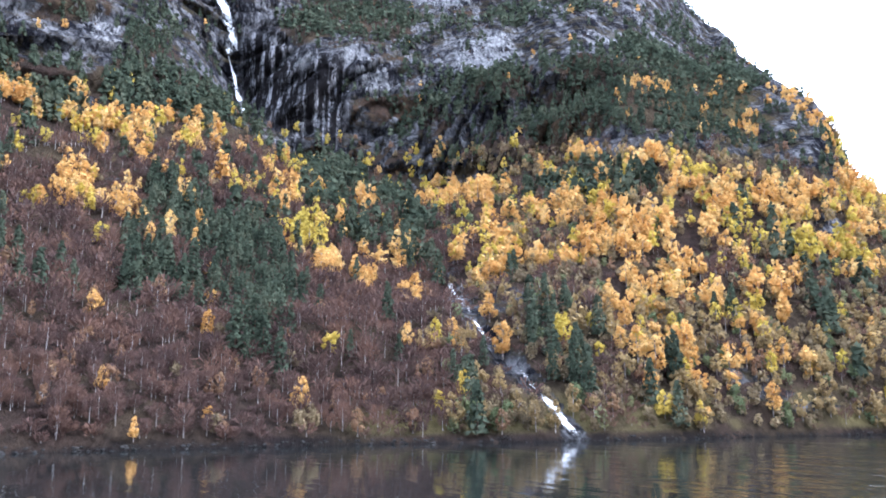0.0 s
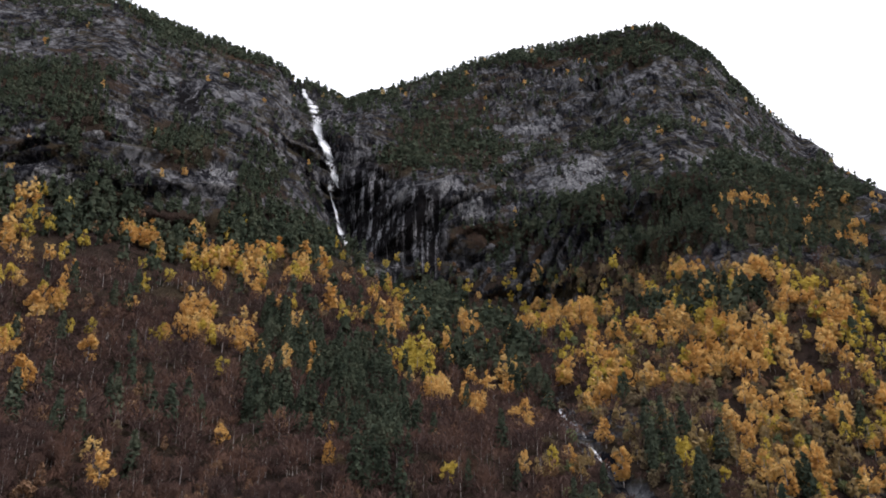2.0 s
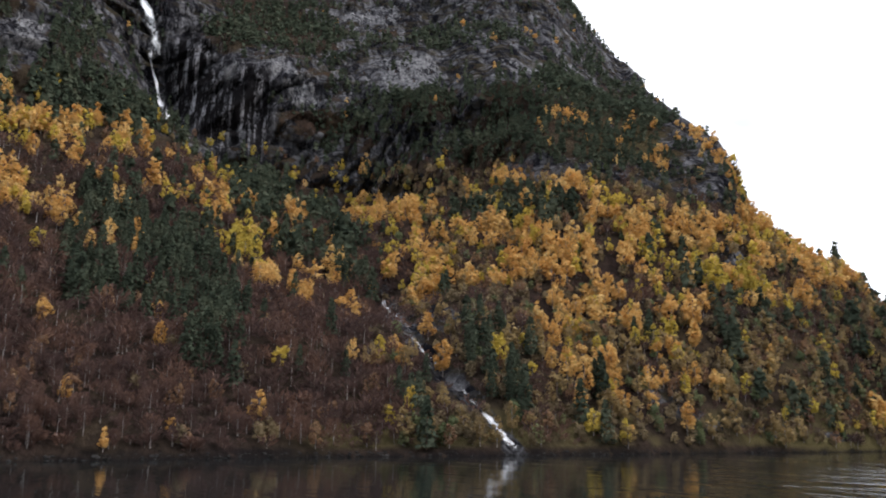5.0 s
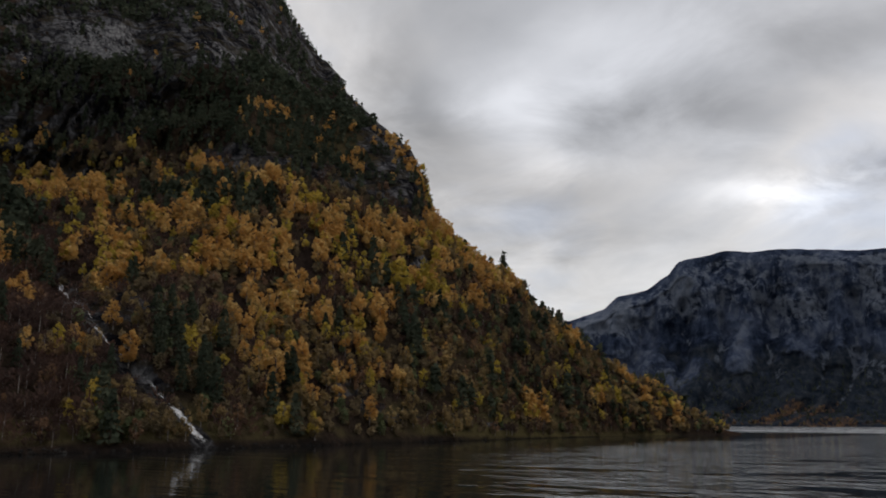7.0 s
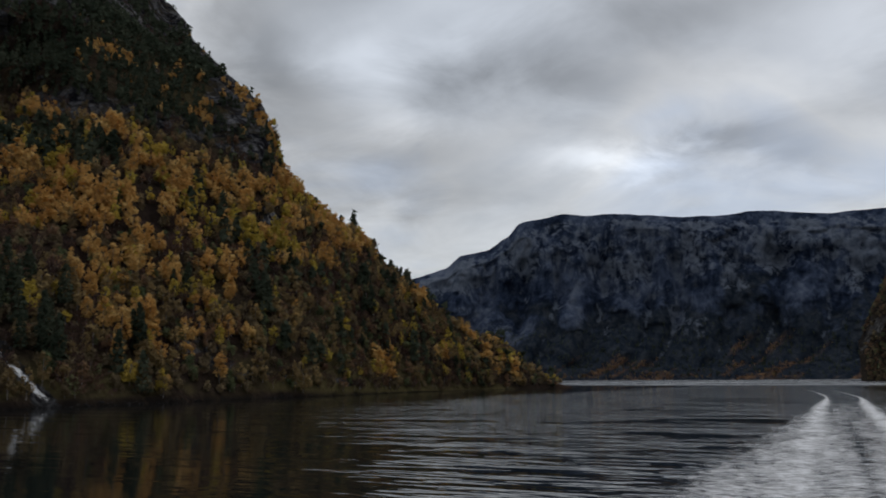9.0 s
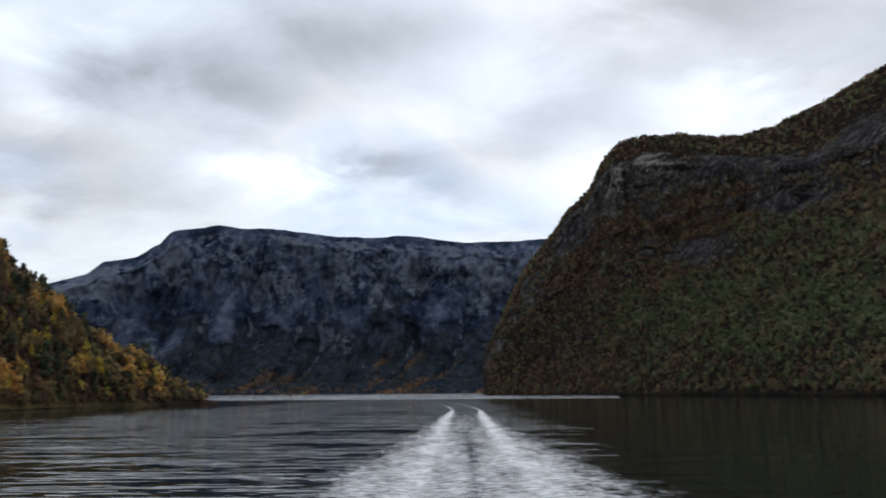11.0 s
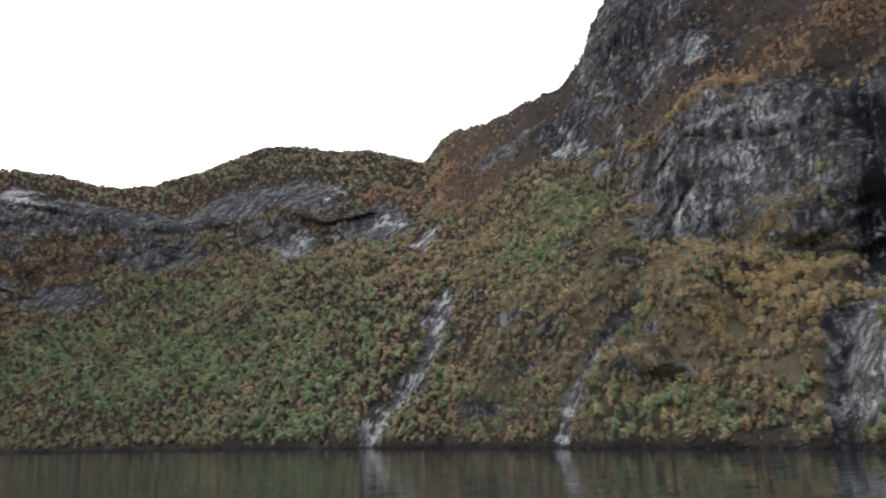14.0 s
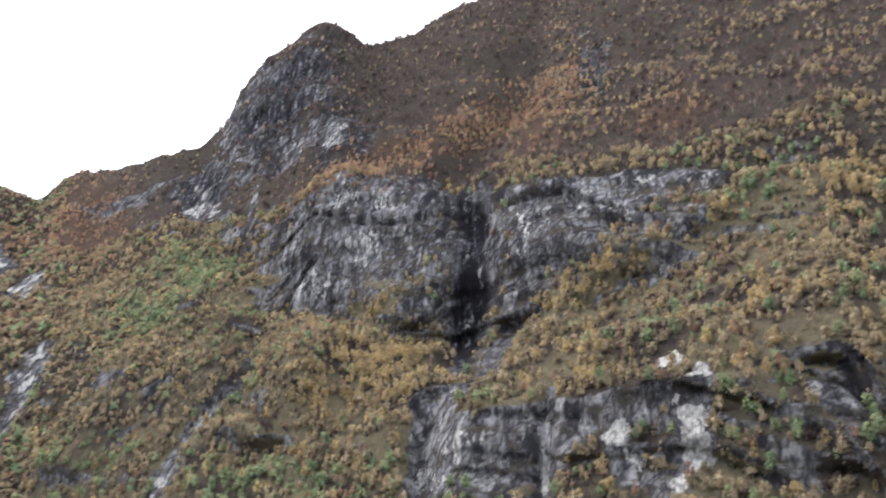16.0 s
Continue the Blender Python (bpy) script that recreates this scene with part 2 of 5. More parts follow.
def far_material():
    """Rock a long way off, with the blue of distance haze mixed into its colours: broken faces, pale slabs and scree,
    dark heath low down, rusty ridges near the shore.
    """
    m = Nodes("mountain_far")
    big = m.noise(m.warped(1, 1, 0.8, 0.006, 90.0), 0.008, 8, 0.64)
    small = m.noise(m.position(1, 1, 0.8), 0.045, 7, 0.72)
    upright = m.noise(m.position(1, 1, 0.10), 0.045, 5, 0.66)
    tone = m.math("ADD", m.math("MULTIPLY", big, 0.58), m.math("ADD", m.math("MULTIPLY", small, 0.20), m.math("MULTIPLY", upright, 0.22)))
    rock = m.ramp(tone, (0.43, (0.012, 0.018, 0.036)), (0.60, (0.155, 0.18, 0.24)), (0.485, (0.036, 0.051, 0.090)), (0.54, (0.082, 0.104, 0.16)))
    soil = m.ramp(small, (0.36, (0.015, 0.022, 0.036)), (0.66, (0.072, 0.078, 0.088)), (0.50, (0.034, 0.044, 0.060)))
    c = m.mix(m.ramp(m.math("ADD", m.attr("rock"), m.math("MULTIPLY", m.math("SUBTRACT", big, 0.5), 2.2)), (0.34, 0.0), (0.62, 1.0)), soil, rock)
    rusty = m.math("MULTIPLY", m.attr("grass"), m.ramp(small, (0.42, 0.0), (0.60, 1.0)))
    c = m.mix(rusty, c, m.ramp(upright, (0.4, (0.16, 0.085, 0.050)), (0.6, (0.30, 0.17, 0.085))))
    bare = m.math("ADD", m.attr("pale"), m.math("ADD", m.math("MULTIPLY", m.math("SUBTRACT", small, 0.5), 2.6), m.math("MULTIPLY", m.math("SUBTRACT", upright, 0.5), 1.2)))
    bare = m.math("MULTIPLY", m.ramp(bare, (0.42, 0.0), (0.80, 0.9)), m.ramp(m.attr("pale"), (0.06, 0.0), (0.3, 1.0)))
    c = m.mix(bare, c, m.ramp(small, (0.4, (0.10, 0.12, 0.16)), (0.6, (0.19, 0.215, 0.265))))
    return m.surface(c, 0.95, m.bump(m.math("ADD", small, big), 0.9, 12.0), 0.0)


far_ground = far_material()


def leaf_material(name, deep, mid, pale, glow=0.35, dark=0.5):
    """Foliage seen as small clumps: tone changes from tree to tree and from clump to clump."""
    m = Nodes(name)
    tree = m.noise(m.position(), 0.085, 2, 0.5)
    c = m.ramp(tree, (0.34, deep), (0.68, pale), (0.5, mid))
    c = m.mix(m.math("MULTIPLY", m.random_island(), dark), c, tuple(v * 0.5 for v in deep))
    d = m.n.new("ShaderNodeBsdfDiffuse")
    t = m.n.new("ShaderNodeBsdfTranslucent")
    mixer = m.n.new("ShaderNodeMixShader")
    mixer.inputs[0].default_value = glow
    for s in (d, t):
        m.l.new(c, s.inputs["Color"])
    m.l.new(d.outputs[0], mixer.inputs[1])
    m.l.new(t.outputs[0], mixer.inputs[2])
    m.l.new(mixer.outputs[0], m.out.inputs[0])
    return m.mat


yellow_leaf = leaf_material("leaf_yellow", (0.60, 0.345, 0.115), (0.77, 0.49, 0.175), (0.82, 0.61, 0.265), 0.4)
lemon_leaf = leaf_material("leaf_lemon", (0.48, 0.38, 0.09), (0.66, 0.52, 0.11), (0.78, 0.60, 0.15), 0.4)
orange_leaf = leaf_material("leaf_orange", (0.22, 0.135, 0.092), (0.29, 0.18, 0.112), (0.37, 0.245, 0.14), 0.35, 0.3)
dull_gold_leaf = leaf_material("leaf_dull_gold", (0.27, 0.20, 0.105), (0.345, 0.255, 0.125), (0.45, 0.335, 0.16), 0.35, 0.35)
olive_leaf = leaf_material("leaf_olive", (0.170, 0.134, 0.086), (0.235, 0.184, 0.113), (0.32, 0.25, 0.145), 0.3, 0.3)
scrub_leaf = leaf_material("leaf_scrub", (0.054, 0.042, 0.038), (0.073, 0.054, 0.047), (0.108, 0.073, 0.056), 0.25, 0.2)
green_leaf = leaf_material("leaf_green", (0.125, 0.158, 0.085), (0.180, 0.208, 0.107), (0.265, 0.268, 0.14), 0.3, 0.3)
needle = leaf_material("needles", (0.060, 0.077, 0.054), (0.084, 0.103, 0.071), (0.122, 0.138, 0.094), 0.25, 0.4)
twig = leaf_material("bare_twigs", (0.088, 0.060, 0.055), (0.127, 0.082, 0.070), (0.195, 0.114, 0.084), 0.2, 0.35)


def bark_material(name, a, b):
    m = Nodes(name)
    return m.surface(m.ramp(m.noise(m.position(1, 1, 0.3), 3.0, 4, 0.7), (0.35, a), (0.65, b)), 0.9)


birch_bark = bark_material("birch_bark", (0.12, 0.10, 0.09), (0.45, 0.42, 0.40))
pine_bark = bark_material("pine_bark", (0.06, 0.04, 0.03), (0.16, 0.10, 0.07))


def water_material():
    """Dark fjord water: calm under the shores, ruffled round the wake and out on the open reach."""
    m = Nodes("fjord_water")
    spot_ = m.n.new("ShaderNodeSeparateXYZ")
    m.l.new(m.n.new("ShaderNodeNewGeometry").outputs["Position"], spot_.inputs[0])
    x, y = spot_.outputs[0], spot_.outputs[1]
    edge = m.math("MULTIPLY", m.math("SUBTRACT", m.noise(m.position(), 0.03, 3, 0.6), 0.5), 0.7)
    lane = m.ramp(m.math("ADD", edge, m.math("DIVIDE", m.math("ABSOLUTE", m.math("ADD", x, 52.0), 0.0), 120.0)), (0.15, 1.0), (0.70, 0.0))
    ahead = m.ramp(m.math("ADD", m.math("MULTIPLY", edge, 0.5), m.math("DIVIDE", m.math("ADD", m.math("ADD", y, x), 60.0), 200.0)), (0.26, 0.0), (0.52, 1.0))
    lane = m.math("MULTIPLY", lane, m.ramp(m.math("DIVIDE", m.math("ADD", x, 50.0), 100.0), (0.60, 1.0), (0.95, 0.0)))
    churn = m.math("ADD", m.math("MULTIPLY", m.math("MULTIPLY", lane, ahead), 1.1), 0.045)
    gust = m.ramp(m.noise(m.position(0.30, 1.0, 1.0), 0.075, 4, 0.62), (0.42, 0.12), (0.58, 1.0))
    churn = m.math("MULTIPLY", churn, gust)
    ripple = m.noise(m.position(0.45, 1.0, 1.0), 0.55, 3, 0.6)
    swell = m.noise(m.position(0.22, 0.8, 1.0), 0.13, 3, 0.5)
    h = m.math("MULTIPLY", m.math("ADD", m.math("MULTIPLY", swell, 2.2), m.math("MULTIPLY", ripple, 0.6)), churn)
    return m.surface((0.008, 0.011, 0.012), 0.05, m.bump(h, 1.0, 0.75), 0.5, IOR=1.33)


water_look = water_material()


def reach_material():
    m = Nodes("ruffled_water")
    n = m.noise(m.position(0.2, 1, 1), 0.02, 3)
    # sky glints on the waves, painted as pale flecks in the base colour
    sky_glint = m.ramp(m.noise(m.position(0.3, 1, 1), 0.35, 4, 0.7), (0.45, (0.02, 0.026, 0.03)), (0.60, (0.55, 0.57, 0.6)))
    return m.surface(sky_glint, m.ramp(n, (0.4, 0.15), (0.6, 0.3)), None, 0.5, IOR=1.33)


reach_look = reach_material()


def foam_material(name, low, high, scale, stretch=1.0, gain=0.3, tall=1.0, base=(0.8, 0.82, 0.85)):
    """White water with holes in it, broken along its length."""
    m = Nodes(name)
    n1 = m.noise(m.position(0.7, 1, tall), scale, 6, 0.8)
    n2 = m.noise(m.position(1, stretch, tall), scale * 0.25, 3, 0.6)
    lace = m.math("ADD", m.math("MULTIPLY", n1, 0.7), m.math("MULTIPLY", n2, 0.3))
    fac = m.ramp(m.math("ADD", lace, m.math("MULTIPLY", m.math("SUBTRACT", m.attr("dense"), 0.5), gain)), (low, 0.0), (high, 1.0))
    d = m.n.new("ShaderNodeBsdfDiffuse")
    d.inputs["Color"].default_value = (*base, 1)
    t = m.n.new("ShaderNodeBsdfTransparent")
    mixer = m.n.new("ShaderNodeMixShader")
    m.l.new(fac, mixer.inputs[0])
    m.l.new(t.outputs[0], mixer.inputs[1])
    m.l.new(d.outputs[0], mixer.inputs[2])
    m.l.new(mixer.outputs[0], m.out.inputs[0])
    return m.mat


wake_foam = foam_material("wake_foam", 0.465, 0.68, 1.2, 0.35, 0.34, base=(0.88, 0.89, 0.92))
fall_foam = foam_material("fall_foam", 0.47, 0.66, 1.3, 1.0, 0.40, 0.22)


def stone_material():
    m = Nodes("shore_stone")
    n = m.noise(m.position(), 0.8, 5, 0.65)
    c = m.ramp(n, (0.35, (0.018, 0.017, 0.016)), (0.78, (0.075, 0.072, 0.066)))
    c = m.mix(m.math("MULTIPLY", m.random_island(), 0.6), c, (0.02, 0.02, 0.022))
    return m.surface(c, 0.9, m.bump(n, 0.6, 0.3), 0.08)


shore_stone = stone_material()

# ---- the lie of the land ----
def lattice(ix, iy, iz):
    h = (ix * 374761393 + iy * 668265263 + iz * 2147483647) & 0xFFFFFFFF
    h = ((h ^ (h >> 13)) * 1274126177) & 0xFFFFFFFF
    return ((h ^ (h >> 16)) & 0xFFFF) / 32767.5 - 1.0


def smooth_noise(x, y, z):
    """Value noise in -1..1 on arrays."""
    x, y, z = np.broadcast_arrays(x, y, z)
    ix, iy, iz = (np.floor(v).astype(np.int64) for v in (x, y, z))
    fx, fy, fz = x - ix, y - iy, z - iz
    fx, fy, fz = (v * v * (3 - 2 * v) for v in (fx, fy, fz))
    total = 0
    for dx in (0, 1):
        for dy in (0, 1):
            for dz in (0, 1):
                w = (fx if dx else 1 - fx) * (fy if dy else 1 - fy) * (fz if dz else 1 - fz)
                total = total + w * lattice(ix + dx, iy + dy, iz + dz)
    return total


def fbm(x, y, z, octaves=4, gain=0.5):
    total, amp = 0, 1.0
    for k in range(octaves):
        total = total + amp * smooth_noise(x * 2**k + 17.3 * k, y * 2**k + 5.1 * k, z * 2**k + 9.7 * k)
        amp *= gain
    return total


def step(a, b, x):
    s = np.clip((np.asarray(x, float) - a) / (b - a), 0, 1)
    return s * s * (3 - 2 * s)


def blur(table, sigma):
    if sigma <= 0:
        return table
    n = int(3 * sigma) + 1
    k = np.exp(-0.5 * (np.arange(-n, n + 1) / sigma) ** 2)
    k /= k.sum()
    pad = np.pad(table, ((n, n),) + ((0, 0),) * (table.ndim - 1), mode="edge")
    return sum(k[i] * pad[i:i + len(table)] for i in range(2 * n + 1))


def cut(az, u, levels, angles, width):
    """1 along a line that climbs a mountainside from level to level, 0 away from it."""
    off = (az - np.interp(u, levels, angles)) / width
    return np.exp(-off * off) * step(levels[0] - 0.06, levels[0] + 0.02, u) * (1 - step(levels[-1] - 0.05, levels[-1] + 0.15, u))


class Massif:
    """A mountainside lofted through upright sections round a point of the fjord. A section: its compass angle (from +y to the right) and
    distance, height of shore, lower slope, upper slope, foot of the cliffs, shoulder and crest."""

    def __init__(self, centre, sections, az_step=0.2, rows=34, soft=2.0, rough=1.0, back=(260, 0.75), seed=0.0, relief=1.0, gullies=(), grain=1.0, tall=1.0, crest=None, beds=1.0):
        self.grain, self.tall, self.beds = grain, tall, beds
        self.gullies = gullies
        self.centre, self.seed, self.rough, self.relief = np.array(centre, float), seed, rough, relief
        sections = sorted(sections)
        az = np.array([s[0] for s in sections], float)
        prof = np.array([[(s[1], 0.0), *s[2], (s[2][-1][0] + back[0], s[2][-1][1] * back[1] - 12)] for s in sections], float)
        self.az = np.arange(az[0], az[-1] + 1e-6, az_step)
        table = np.stack([[np.interp(self.az, az, prof[:, k, j]) for j in (0, 1)] for k in range(prof.shape[1])])
        self.table = blur(np.moveaxis(table, -1, 0), soft)  # angle, level, (distance, height)
        if crest:  # knolls and notches along the skyline: angles, lifts
            self.table[..., 1] += np.interp(self.az, *crest)[:, None] * np.array((0, 0, 0.1, 0.5, 0.85, 1, 1))
        self.levels = prof.shape[1]
        self.u = np.linspace(-0.12, self.levels - 1, rows * (self.levels - 1))
        self.grid()

    def profile(self, az, u):
        """Distance and height before relief, for arrays of angle and level."""
        i = np.clip((az - self.az[0]) / (self.az[1] - self.az[0]), 0, len(self.az) - 1.001)
        a, fa = np.floor(i).astype(int), i - np.floor(i)
        col = self.table[a] * (1 - fa)[..., None, None] + self.table[a + 1] * fa[..., None, None]  # ..., level, (r, z)
        out = 0
        for du, w in ((-0.12, 0.25), (0.0, 0.5), (0.12, 0.25)):
            k = np.clip(u + du * np.clip(np.minimum(u, self.levels - 1 - u) * 4, 0, 1), 0, self.levels - 1.001)
            b, fb = np.floor(k).astype(int), k - np.floor(k)
            lo = np.take_along_axis(col, b[..., None, None].repeat(2, -1), -2)[..., 0, :]
            hi = np.take_along_axis(col, b[..., None, None].repeat(2, -1) + 1, -2)[..., 0, :]
            out = out + w * (lo * (1 - fb)[..., None] + hi * fb[..., None])
        under = np.minimum(u, 0)
        return out[..., 0] + under * 60, out[..., 1] + under * 60

    def surface(self, az, u):
        """Points of the ground for arrays of angle and level."""
        az, u = np.broadcast_arrays(np.asarray(az, float), np.asarray(u, float))
        r, z = self.profile(az, u)
        r2, z2 = self.profile(az, np.minimum(u + 0.08, self.levels - 1.001))
        r1, z1 = self.profile(az, np.maximum(u - 0.08, 0))
        slope = (z2 - z1) / np.maximum(r2 - r1, 1.0)
        cliff = step(0.85, 1.5, slope)
        along = np.radians(az) * np.maximum(r, 50.0) / self.grain
        r0, z0 = r / self.grain, z / self.grain
        s = self.seed
        calm = step(0.0, 0.35, u) * self.rough
        ribs = fbm(along / 60 + s, z0 / (260 * self.tall), s + 3, 3) * 14 + fbm(along / 19 + s, z0 / (90 * self.tall), s + 8, 3) * 6
        ribs = ribs + fbm(along / 8 + s, z0 / 22, s + 4, 2) * 2.2
        sway = fbm(along / 30 + s, z0 / 30, s + 5, 2)  # broken blocks with sharp steps between them
        for wide, high, depth in ((17, 26, 5.0), (7, 11, 3.0)):
            ribs = ribs + depth * (0.35 + 0.65 * self.beds) * lattice(np.floor(along / wide + 0.4 * sway).astype(np.int64), np.floor(z0 / high + 0.4 * sway).astype(np.int64), int(wide))
        ledge = fbm(along / 70, z0 / 16 + s, 5.5 + s, 3) * 4.0 * self.beds
        if self.tall == 1:  # upright cracks, and ledges that run level for a way and break off
            crack = 1 - np.abs(smooth_noise(along / 13 + 0.5 * sway, z0 / 55 + s, s + 12))
            bed = z0 / 19 + 0.35 * sway + 0.3 * fbm(along / 90, z0 / 60, s + 14, 2)
            tread = bed - np.floor(bed)
            ledge = ledge + 6.0 * step(0.86, 0.99, crack) + 3.0 * self.beds * (tread - 0.5) * (1 - step(0.9, 1.0, tread)) * step(-0.4, 0.2, fbm(along / 45, z0 / 40, s + 15, 2))
        rolls = fbm(along / 55 + s, r0 / 55, s + 1, 4) * 6 + fbm(along / 9, r0 / 9, s + 6, 2) * 0.8
        push = (ribs + ledge) * cliff * self.relief
        if self.tall < 1:  # rounded buttresses that die out under the crest
            push = (push + 45 * fbm(along / 75 + s, z0 / 60 + along / 160, s + 11, 3) * step(0.6, 1.6, u)) * (1 - step(3.9, 4.9, u))
        r = r + push * calm
        for levels, angles, width, depth in self.gullies:
            r = r + depth * cut(az, u, levels, angles, width)
        z = z + rolls * calm * (1 - 0.6 * cliff)
        wobble = fbm(along / 14 + s, u * 0 + 2.2, s + 2, 4) * 2.5 * (1 - step(0.1, 0.5, u)) * step(-0.2, 0.02, u + 0.1)
        r = r + wobble
        t = np.radians(az)
        return np.stack([self.centre[0] + r * np.sin(t), self.centre[1] + r * np.cos(t), z], -1)

    def grid(self):
        a, u = np.meshgrid(self.az, self.u, indexing="ij")
        self.points = self.surface(a, u)
        p = self.points
        du = np.gradient(p, axis=1)
        da = np.gradient(p, axis=0)
        n = np.cross(du, da)
        n /= np.linalg.norm(n, axis=-1, keepdims=True) + 1e-9
        self.steep = 1 - np.abs(n[..., 2])  # 0 level, 1 upright
        self.a, self.lv = a, u

    def near(self, az, u):
        """Steepness at angles and levels."""
        i = np.clip(np.round((az - self.az[0]) / (self.az[1] - self.az[0])).astype(int), 0, len(self.az) - 1)
        j = np.clip(np.round((u - self.u[0]) / (self.u[1] - self.u[0])).astype(int), 0, len(self.u) - 1)
        return self.steep[i, j]


LEFT = [
    (-128, 150, ((260, 45), (400, 150), (470, 240), (560, 330), (760, 489))),
    (-100, 157, ((270, 50), (385, 140), (450, 225), (530, 300), (720, 476))),
    (-92, 160, ((270, 48), (390, 134), (455, 220), (540, 310), (720, 474))),
    (-86, 172, ((270, 46), (400, 138), (490, 240), (570, 325), (720, 456))),
    (-82, 175, ((275, 48), (430, 155), (540, 250), (600, 330), (690, 417))),
    (-79, 180, ((290, 52), (480, 172), (560, 212), (585, 305), (790, 455))),
    (-74, 188, ((300, 55), (500, 155), (550, 245), (650, 340), (780, 472))),
    (-66, 200, ((310, 50), (500, 142), (550, 235), (650, 350), (790, 526))),
    (-57, 217, ((320, 60), (430, 123), (500, 225), (640, 340), (790, 537))),
    (-51, 240, ((330, 55), (420, 126), (505, 215), (640, 325), (780, 478))),
    (-46, 265, ((350, 60), (440, 134), (540, 212), (660, 280), (850, 399))),
    (-42.5, 290, ((370, 60), (450, 126), (520, 198), (560, 222), (640, 254))),
    (-40, 305, ((380, 58), (450, 124), (490, 158), (520, 180), (560, 182))),
    (-38.3, 320, ((390, 57), (450, 104), (480, 123), (520, 136), (600, 138))),
    (-35, 345, ((400, 48), (440, 76), (470, 91), (500, 101), (580, 98))),
    (-31.5, 390, ((420, 24), (440, 50), (460, 66), (490, 80), (560, 76))),
    (-28, 440, ((455, 15), (465, 28), (480, 43), (500, 53), (560, 51))),
    (-25, 490, ((498, 7), (505, 17), (515, 25), (525, 31), (560, 28))),
    (-22, 530, ((535, 4), (540, 8), (548, 11), (555, 13), (580, 11))),
    (-19.2, 560, ((562, 1.2), (566, 1.8), (570, 2), (576, 2), (585, 1))),
    (-17.6, 574, ((575, -1), (577, -1.5), (579, -2), (581, -3), (590, -4))),
]
RIGHT_NEAR = [
    (0.3, 1330, ((1345, 6), (1360, 15), (1380, 25), (1400, 35), (1450, 40))),
    (3, 1270, ((1300, 40), (1330, 85), (1360, 132), (1390, 165), (1500, 188))),
    (5.5, 1210, ((1250, 60), (1290, 118), (1320, 176), (1360, 235), (1450, 266))),
    (8, 1140, ((1200, 75), (1250, 150), (1270, 215), (1300, 305), (1400, 338))),
    (10, 1075, ((1150, 75), (1220, 165), (1245, 230), (1270, 345), (1360, 415))),
    (14, 980, ((1080, 90), (1180, 190), (1210, 235), (1240, 345), (1400, 438))),
    (18, 905, ((1020, 100), (1130, 195), (1170, 235), (1200, 320), (1400, 415))),
    (22, 820, ((950, 95), (1070, 195), (1120, 240), (1160, 300), (1420, 452))),
    (27, 720, ((850, 90), (980, 195), (1040, 230), (1080, 300), (1400, 500))),
    (31, 650, ((780, 90), (920, 190), (980, 225), (1020, 290), (1380, 506))),
    (35, 590, ((690, 85), (830, 175), (930, 225), (980, 285), (1370, 495))),
    (38.8, 530, ((640, 90), (760, 170), (880, 235), (960, 280), (1350, 469))),
]
RIGHT_HIGH = [
    (42, 490, ((590, 85), (720, 165), (840, 240), (920, 290), (1200, 484))),
    (47, 430, ((530, 85), (660, 160), (780, 255), (850, 300), (960, 398))),
    (50.3, 395, ((490, 75), (610, 150), (700, 225), (780, 285), (900, 429))),
    (52, 383, ((475, 78), (590, 140), (660, 220), (750, 292), (890, 498))),
    (54, 370, ((460, 80), (570, 125), (610, 215), (720, 300), (880, 537))),
    (57, 348, ((430, 78), (530, 118), (560, 215), (680, 310), (880, 564))),
    (60, 330, ((415, 70), (510, 105), (540, 210), (680, 320), (900, 538))),
    (64, 312, ((378, 62), (480, 92), (510, 200), (660, 320), (920, 578))),
    (68, 297, ((335, 50), (440, 88), (485, 190), (640, 320), (920, 618))),
    (75, 275, ((308, 48), (395, 92), (440, 175), (600, 310), (900, 643))),
    (83, 257, ((284, 48), (366, 100), (420, 165), (560, 290), (900, 653))),
    (93, 243, ((270, 50), (356, 114), (420, 180), (560, 300), (900, 653))),
    (128, 280, ((340, 60), (400, 110), (450, 180), (600, 300), (900, 603))),
]
FAR = [
    (-46, 2500, ((2620, 60), (2760, 160), (2860, 240), (2950, 305), (3050, 346))),
    (-28, 2560, ((2660, 50), (2780, 150), (2860, 240), (2940, 335), (3000, 390))),
    (-24.6, 2580, ((2680, 50), (2790, 160), (2870, 270), (2930, 385), (3000, 448))),
    (-22.3, 2590, ((2690, 50), (2800, 170), (2880, 290), (2930, 425), (3000, 502))),
    (-20.2, 2600, ((2700, 50), (2800, 170), (2880, 300), (2930, 475), (3000, 566))),
    (-17.5, 2600, ((2700, 45), (2800, 165), (2880, 300), (2930, 505), (3000, 599))),
    (-14.4, 2600, ((2700, 45), (2800, 165), (2880, 300), (2930, 505), (3000, 592))),
    (-9.4, 2600, ((2700, 50), (2800, 170), (2880, 300), (2930, 485), (3000, 565))),
    (-5.1, 2590, ((2690, 55), (2790, 175), (2880, 300), (2930, 485), (3000, 570))),
    (-0.4, 2570, ((2680, 60), (2780, 180), (2870, 300), (2930, 475), (3000, 549))),
    (5.2, 2560, ((2670, 60), (2780, 180), (2870, 300), (2930, 485), (3000, 559))),
    (12, 2560, ((2670, 60), (2780, 180), (2870, 300), (2930, 485), (3000, 556))),
]
STREAM = ((0.0, 0.09, 0.18, 0.30, 0.42, 0.63, 0.87, 1.12), (-54.8, -55.6, -56.6, -58.2, -60.0, -61.8, -62.9, -63.5))
